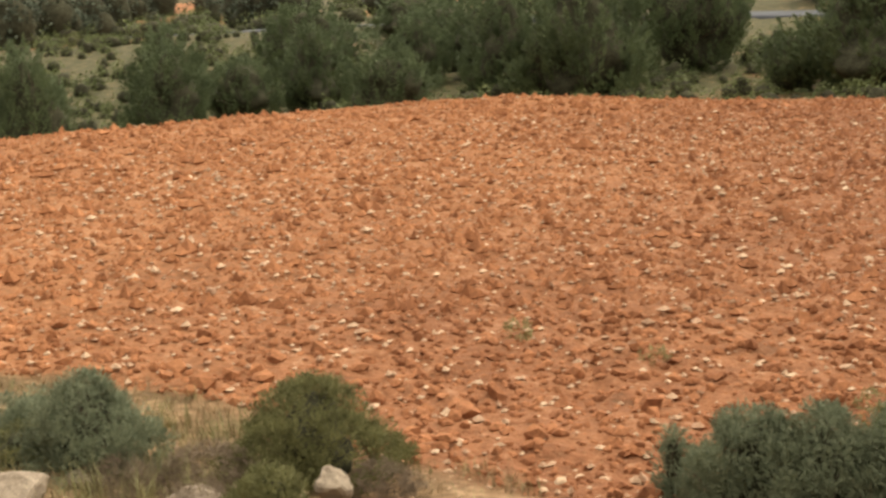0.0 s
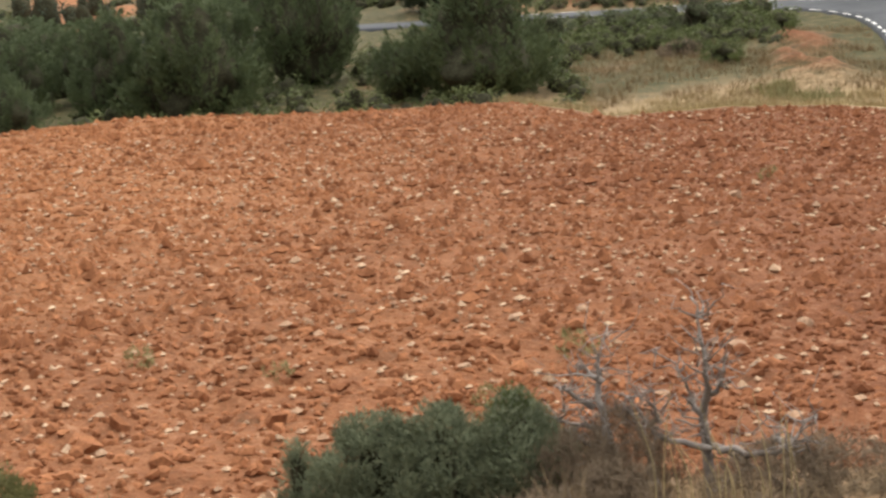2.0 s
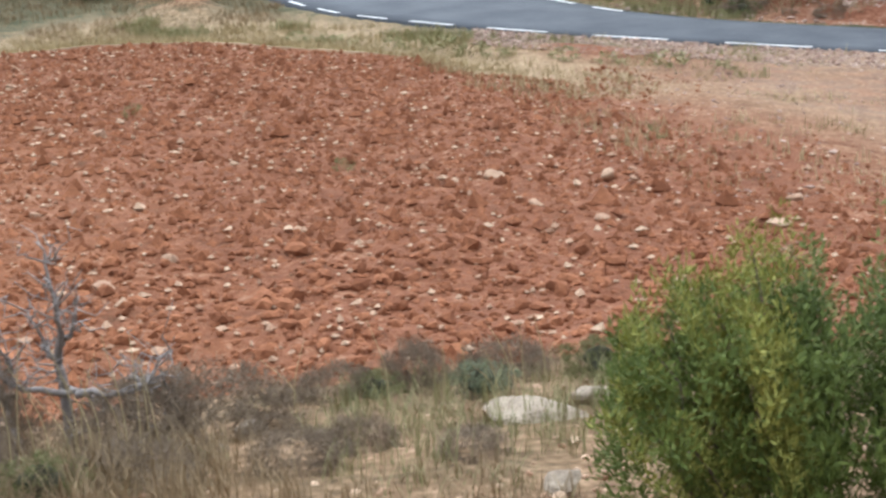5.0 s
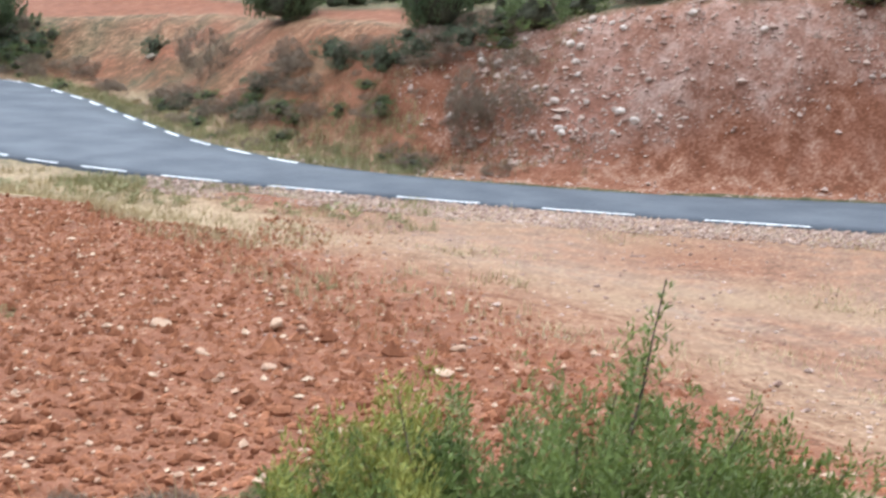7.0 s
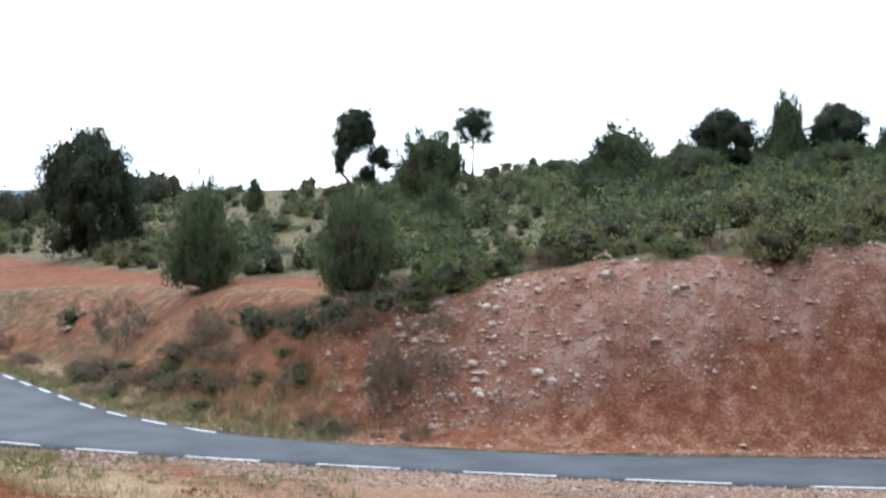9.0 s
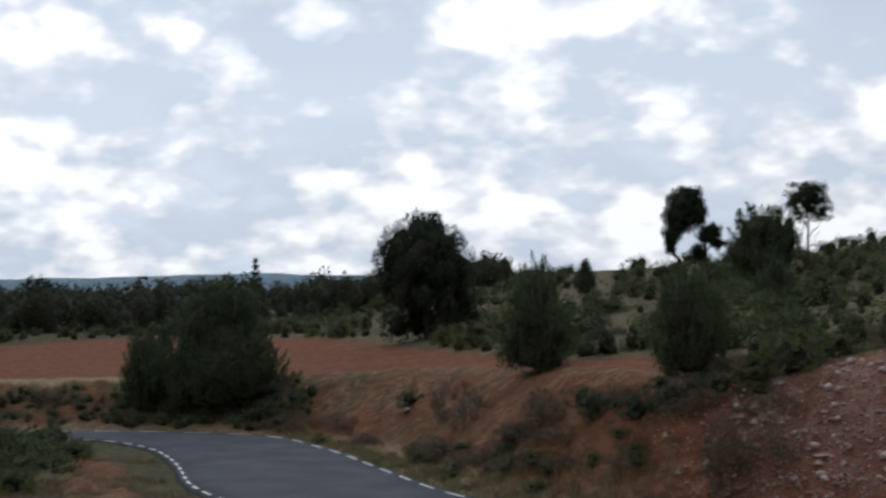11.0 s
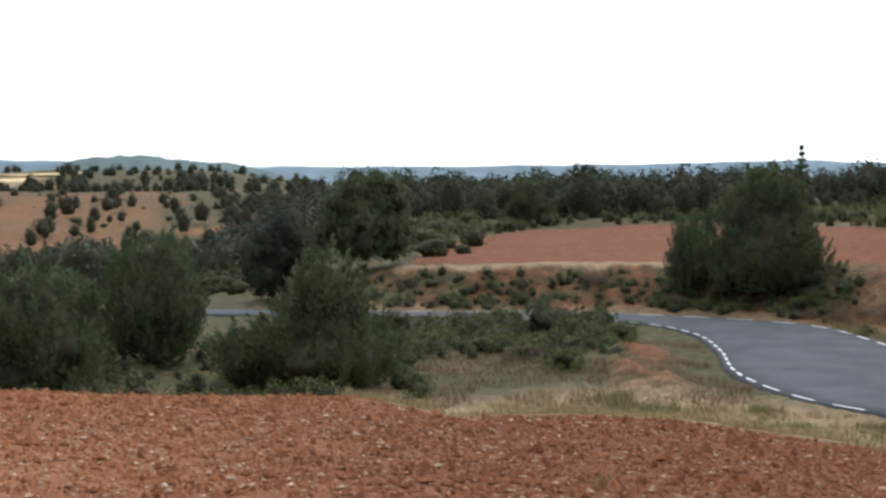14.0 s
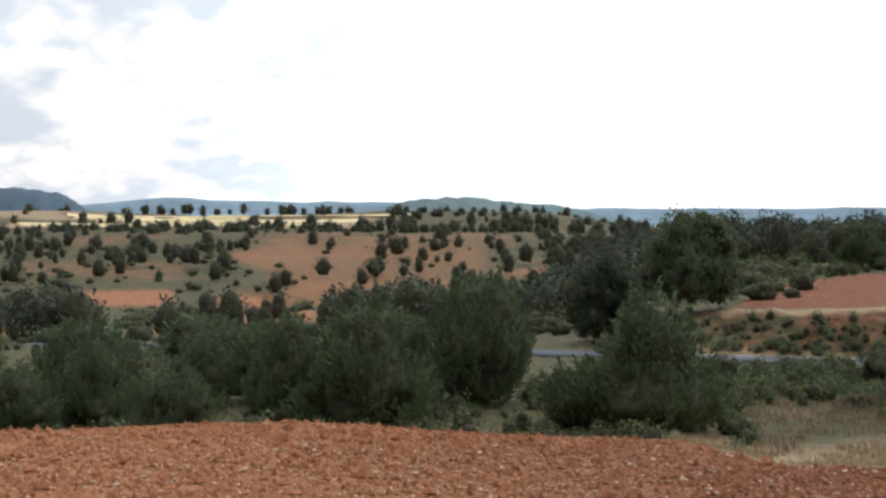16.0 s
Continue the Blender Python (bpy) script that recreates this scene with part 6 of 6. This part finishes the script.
def dead_shrub():
    """A bleached leafless shrub of three crooked stems."""
    rng = np.random.default_rng(130)
    root = tagged(new("dead_shrub"), "bleached leafless dead shrub with crooked grey branches", "shrub")
    ways = (((0.02, -0.1), (0.0, 0.45), (0.02, 1.0), (-0.02, 1.48)), ((-0.55, -0.1), (-0.66, 0.5), (-0.74, 0.85), (-0.71, 1.15)), ((-0.34, -0.1), (-0.45, 0.45), (-0.55, 0.78)),
            ((0.02, 0.38), (-0.34, 0.60), (-0.53, 0.78)), ((0.02, 0.40), (0.21, 0.27), (0.63, 0.06)), ((0.08, 0.36), (0.46, 0.44), (0.76, 0.63)), ((-0.68, 0.5), (-1.05, 0.60)),
            ((-0.78, 0.72), (-0.99, 0.94)), ((0.0, 0.62), (-0.1, 0.72), (-0.16, 0.95)), ((0.02, 0.75), (0.12, 0.9), (0.14, 1.1)), ((-0.70, 0.9), (-0.86, 1.02)), ((0.3, 0.24), (0.05, 0.08)),
            ((-0.62, 0.3), (-0.85, 0.45), (-1.0, 0.5)), ((0.46, 0.44), (0.6, 0.42)), ((-0.34, 0.6), (-0.36, 0.74)))
    for k, way in enumerate(ways):
        p = np.array([(x, 0.18 * math.sin(3 * k + 2 * j), z) for j, (x, z) in enumerate(way)])
        if k > 2:
            p[0, 1] = 0.05
        p = spline(p, 4)
        p[1:] += rng.normal(0, 0.012, (len(p) - 1, 3))
        thick = 0.056 if k < 3 else 0.029
        branch = child("stem" if k < 3 else "branch", mesh_of("branch", *tube(p, np.linspace(thick, 0.006, len(p)), 6), DEAD_WOOD, True), root)
        for q in range(30 if k < 3 else 13):
            at = p[rng.integers(len(p) // 3, len(p))]
            end = at + rng.normal(0, 1, 3) * np.array([0.17, 0.12, 0.12]) + np.array([0, 0, 0.10])
            child("twig", mesh_of("twig", *limb(rng, at, end, 0.008, 0.002, 0.25, 6, 4), DEAD_WOOD, True), branch)
    root.matrix_basis = Matrix.Translation((0.9, 11.0, height(0.9, 11.0))) @ Matrix.Rotation(-0.08, 4, "Z")
    return root


dead_shrub()


def tall_stalks():
    rng = np.random.default_rng(131)
    for k in range(26):
        x, y = (rng.uniform(-0.1, 1.5), rng.uniform(9.4, 10.4)) if k < 16 else (rng.uniform(2.4, 4.2), rng.uniform(9.6, 11.0))
        h = rng.uniform(0.55, 1.0) if k < 16 else rng.uniform(0.35, 0.75)
        p = np.array([(0, 0, -0.05), (rng.normal(0, 0.03), 0, h * 0.5), (rng.normal(-0.08, 0.10), rng.normal(0, 0.06), h)])
        ob = new("grass_stalk", mesh_of("grass_stalk", *tube(spline(p, 5), np.linspace(0.006, 0.002, 11), 5), STRAW, True))
        ob.location = (x, y, height(x, y))
        tagged(ob, "tall dry straw-coloured grass stalk", "grass", "tall grass stalks")


tall_stalks()


def green_bush():
    """The big fresh shrub close to the viewpoint: upright leafy shoots, some far taller than the rest."""
    rng = np.random.default_rng(140)
    root = tagged(new("green_bush"), "large fresh green shrub with upright leafy shoots close by", "shrub")
    prof = lambda v: float(np.interp(v, [-1.35, -1.28, -1.05, -0.8, -0.5, -0.25, 0.02, 0.2, 0.4, 0.54, 0.7, 1.0, 1.5, 2.2, 2.4], [0.7, 0.98, 1.20, 1.34, 1.42, 1.32, 1.62, 1.42, 1.58, 1.8, 1.48, 1.32, 1.15, 0.7, 0.4]))
    centres, centres_y, k = [], [], 0
    stems = []
    while k < 330:
        x0, y0 = rng.uniform(-1.24, 2.3), rng.normal(0, 0.35)
        h = prof(x0) * (rng.uniform(0.5, 0.86) if k > 110 else rng.uniform(0.84, 1.02))
        foot = np.array([0.55 * x0, 0.5 * y0, -0.1])
        tip = np.array([x0, y0, h])
        t = np.linspace(0.25, 1, 13)[:, None]
        line = foot + (tip - foot) * t + rng.normal(0, 0.018, (13, 3))
        (centres_y if x0 < -0.45 and h > 0.7 and rng.uniform() < 0.8 else centres).append(line)
        if k % 9 == 0:
            stems.append(limb(rng, foot, tip, 0.013, 0.003, 0.05, 6, 5))
        k += 1
    tall = np.array([(0.46 + 0.03 * math.sin(5 * q), 0.1, 1.40 + 0.055 * q) for q in range(10)])
    centres.append(tall + np.array([0.012, 0, 0]) * np.arange(10)[:, None])
    stems.append(limb(rng, (0.25, 0.1, 0.2), (0.58, 0.1, 1.96), 0.014, 0.003, 0.03, 8, 5))
    q = rng.uniform(-1.26, 2.4, 950)
    body = np.stack([q, rng.normal(0, 0.33, 950), np.array([prof(v) for v in q]) * (0.02 + 0.78 * rng.uniform(0, 1, 950) ** 0.65)], -1)
    child("foliage", mesh_of("foliage", *joined([leaves(rng, np.concatenate(centres), 0.05, 13, 0.050, 0.012, upward=1.2), leaves(rng, body, 0.12, 46, 0.054, 0.013, upward=1.0)]), GREEN_SHRUB), root)
    child("foliage", mesh_of("foliage", *leaves(rng, np.concatenate(centres_y), 0.07, 30, 0.05, 0.010, upward=1.3), YELLOW_SPRAY), root, "yellowish young shoots")
    for v, f in stems:
        child("stem", mesh_of("stem", v, f, BARK, True), root)
    gx, gy = 4.2, 6.2
    root.matrix_basis = Matrix.Translation((gx, gy, height(gx, gy) - 0.1)) @ Matrix.Rotation(-math.atan2(gx, gy), 4, "Z")
    return root


green_bush()
WEED = shrub("weed", "small pale green weed in the ploughed field", 150, 0.25, 0.3, GREEN_STRAW, 22, 9, 0.05, (0.07, 0.012), 0.9, stems=3, dense=0)
for x, y, s in ((-4.6, 16.4, 0.3), (-3.0, 15.8, 0.25), (0.1, 16.6, 0.35), (-0.8, 14.6, 0.25), (6.2, 23.0, 0.25), (9.0, 15.0, 0.3), (12.0, 24.0, 0.3), (4.0, 30.0, 0.3)):
    plant(WEED, x, y, s, s * 1.1, (0.25, 0.3), x, 0.02, "weeds in the field")
for x, y, s in ((17.5, 40.5, 0.7), (19.5, 38.2, 0.8), (14.0, 45.5, 0.6), (20.5, 37.0, 0.5), (11.5, 47.5, 0.7), (16.0, 42.0, 0.5), (14.9, 43.6, 0.9), (15.6, 43.0, 0.7), (12.7, 46.6, 0.6), (18.4, 39.4, 0.6)):
    plant(WEED, x, y, s * 0.6, s * 1.3, (0.25, 0.3), x, 0.03, "weeds on the verge")


# ---- a dirt track through the valley ----
def dirt_track():
    line = spline([(-16, 88.5), (-22.5, 104), (-25.2, 122), (-26.8, 138), (-25.0, 156), (-30, 180)], 14)
    tang = np.gradient(line, axis=0)
    tang /= np.linalg.norm(tang, axis=1)[:, None]
    side = np.stack([-tang[:, 1], tang[:, 0]], -1)
    rows = [line + side * k for k in (-1.3, -0.7, 0.0, 0.7, 1.3)]
    v = np.concatenate([np.column_stack([p, land(p[:, 0], p[:, 1]) + lift]) for p, lift in zip(rows, (-0.1, 0.16, 0.2, 0.16, -0.1))])
    m = len(line)
    i, j = np.meshgrid(np.arange(4), np.arange(m - 1), indexing="ij")
    f = np.stack([i * m + j, i * m + j + 1, (i + 1) * m + j + 1, (i + 1) * m + j], -1).reshape(-1, 4)
    tagged(new("dirt_track", mesh_of("dirt_track", v, f, PALE_TRACK, True)), "pale unpaved track winding between junipers", "track", kind="structure")


dirt_track()


def stubble_field(a0, a1, r0, r1):
    """A strip of mown grain that follows the far slope, its sunlight put into the bright colour."""
    a, r = np.meshgrid(np.radians(np.linspace(a0, a1, 40)), np.linspace(r0, r1, 6))
    r = r + 14 * rough(np.degrees(a), r, 2.0, 29)
    x, y = r * np.sin(a), r * np.cos(a)
    z = land(x, y) + 2.0 * rough(x, y, 90, 13) + 0.9
    z[0], z[-1] = z[0] - 1.6, z[-1] - 1.6
    i, j = np.meshgrid(np.arange(5), np.arange(39), indexing="ij")
    f = np.stack([i * 40 + j, i * 40 + j + 1, (i + 1) * 40 + j + 1, (i + 1) * 40 + j], -1).reshape(-1, 4)
    tagged(new("stubble_field", mesh_of("stubble_field", np.stack([x, y, z], -1).reshape(-1, 3), f, PALE_FIELD, True)), "pale yellow stubble field on a distant slope", "field", "stubble fields")


for strip in ((-25.5, -19.5, 640, 700), (-23.5, -17.0, 745, 800), (-20.0, -14.5, 610, 650), (-18.5, -11.0, 810, 850), (-24.0, -18.5, 560, 592), (-22.5, -17.5, 702, 738), (-17.2, -13.0, 690, 730)):
    stubble_field(*strip)
put_stone("rock", ROCKS[1], 26.5, 71.9, 0.9, 0.35, "white flat stone on the brow of the bank", "stones on the bank", 0.4, 0.1)
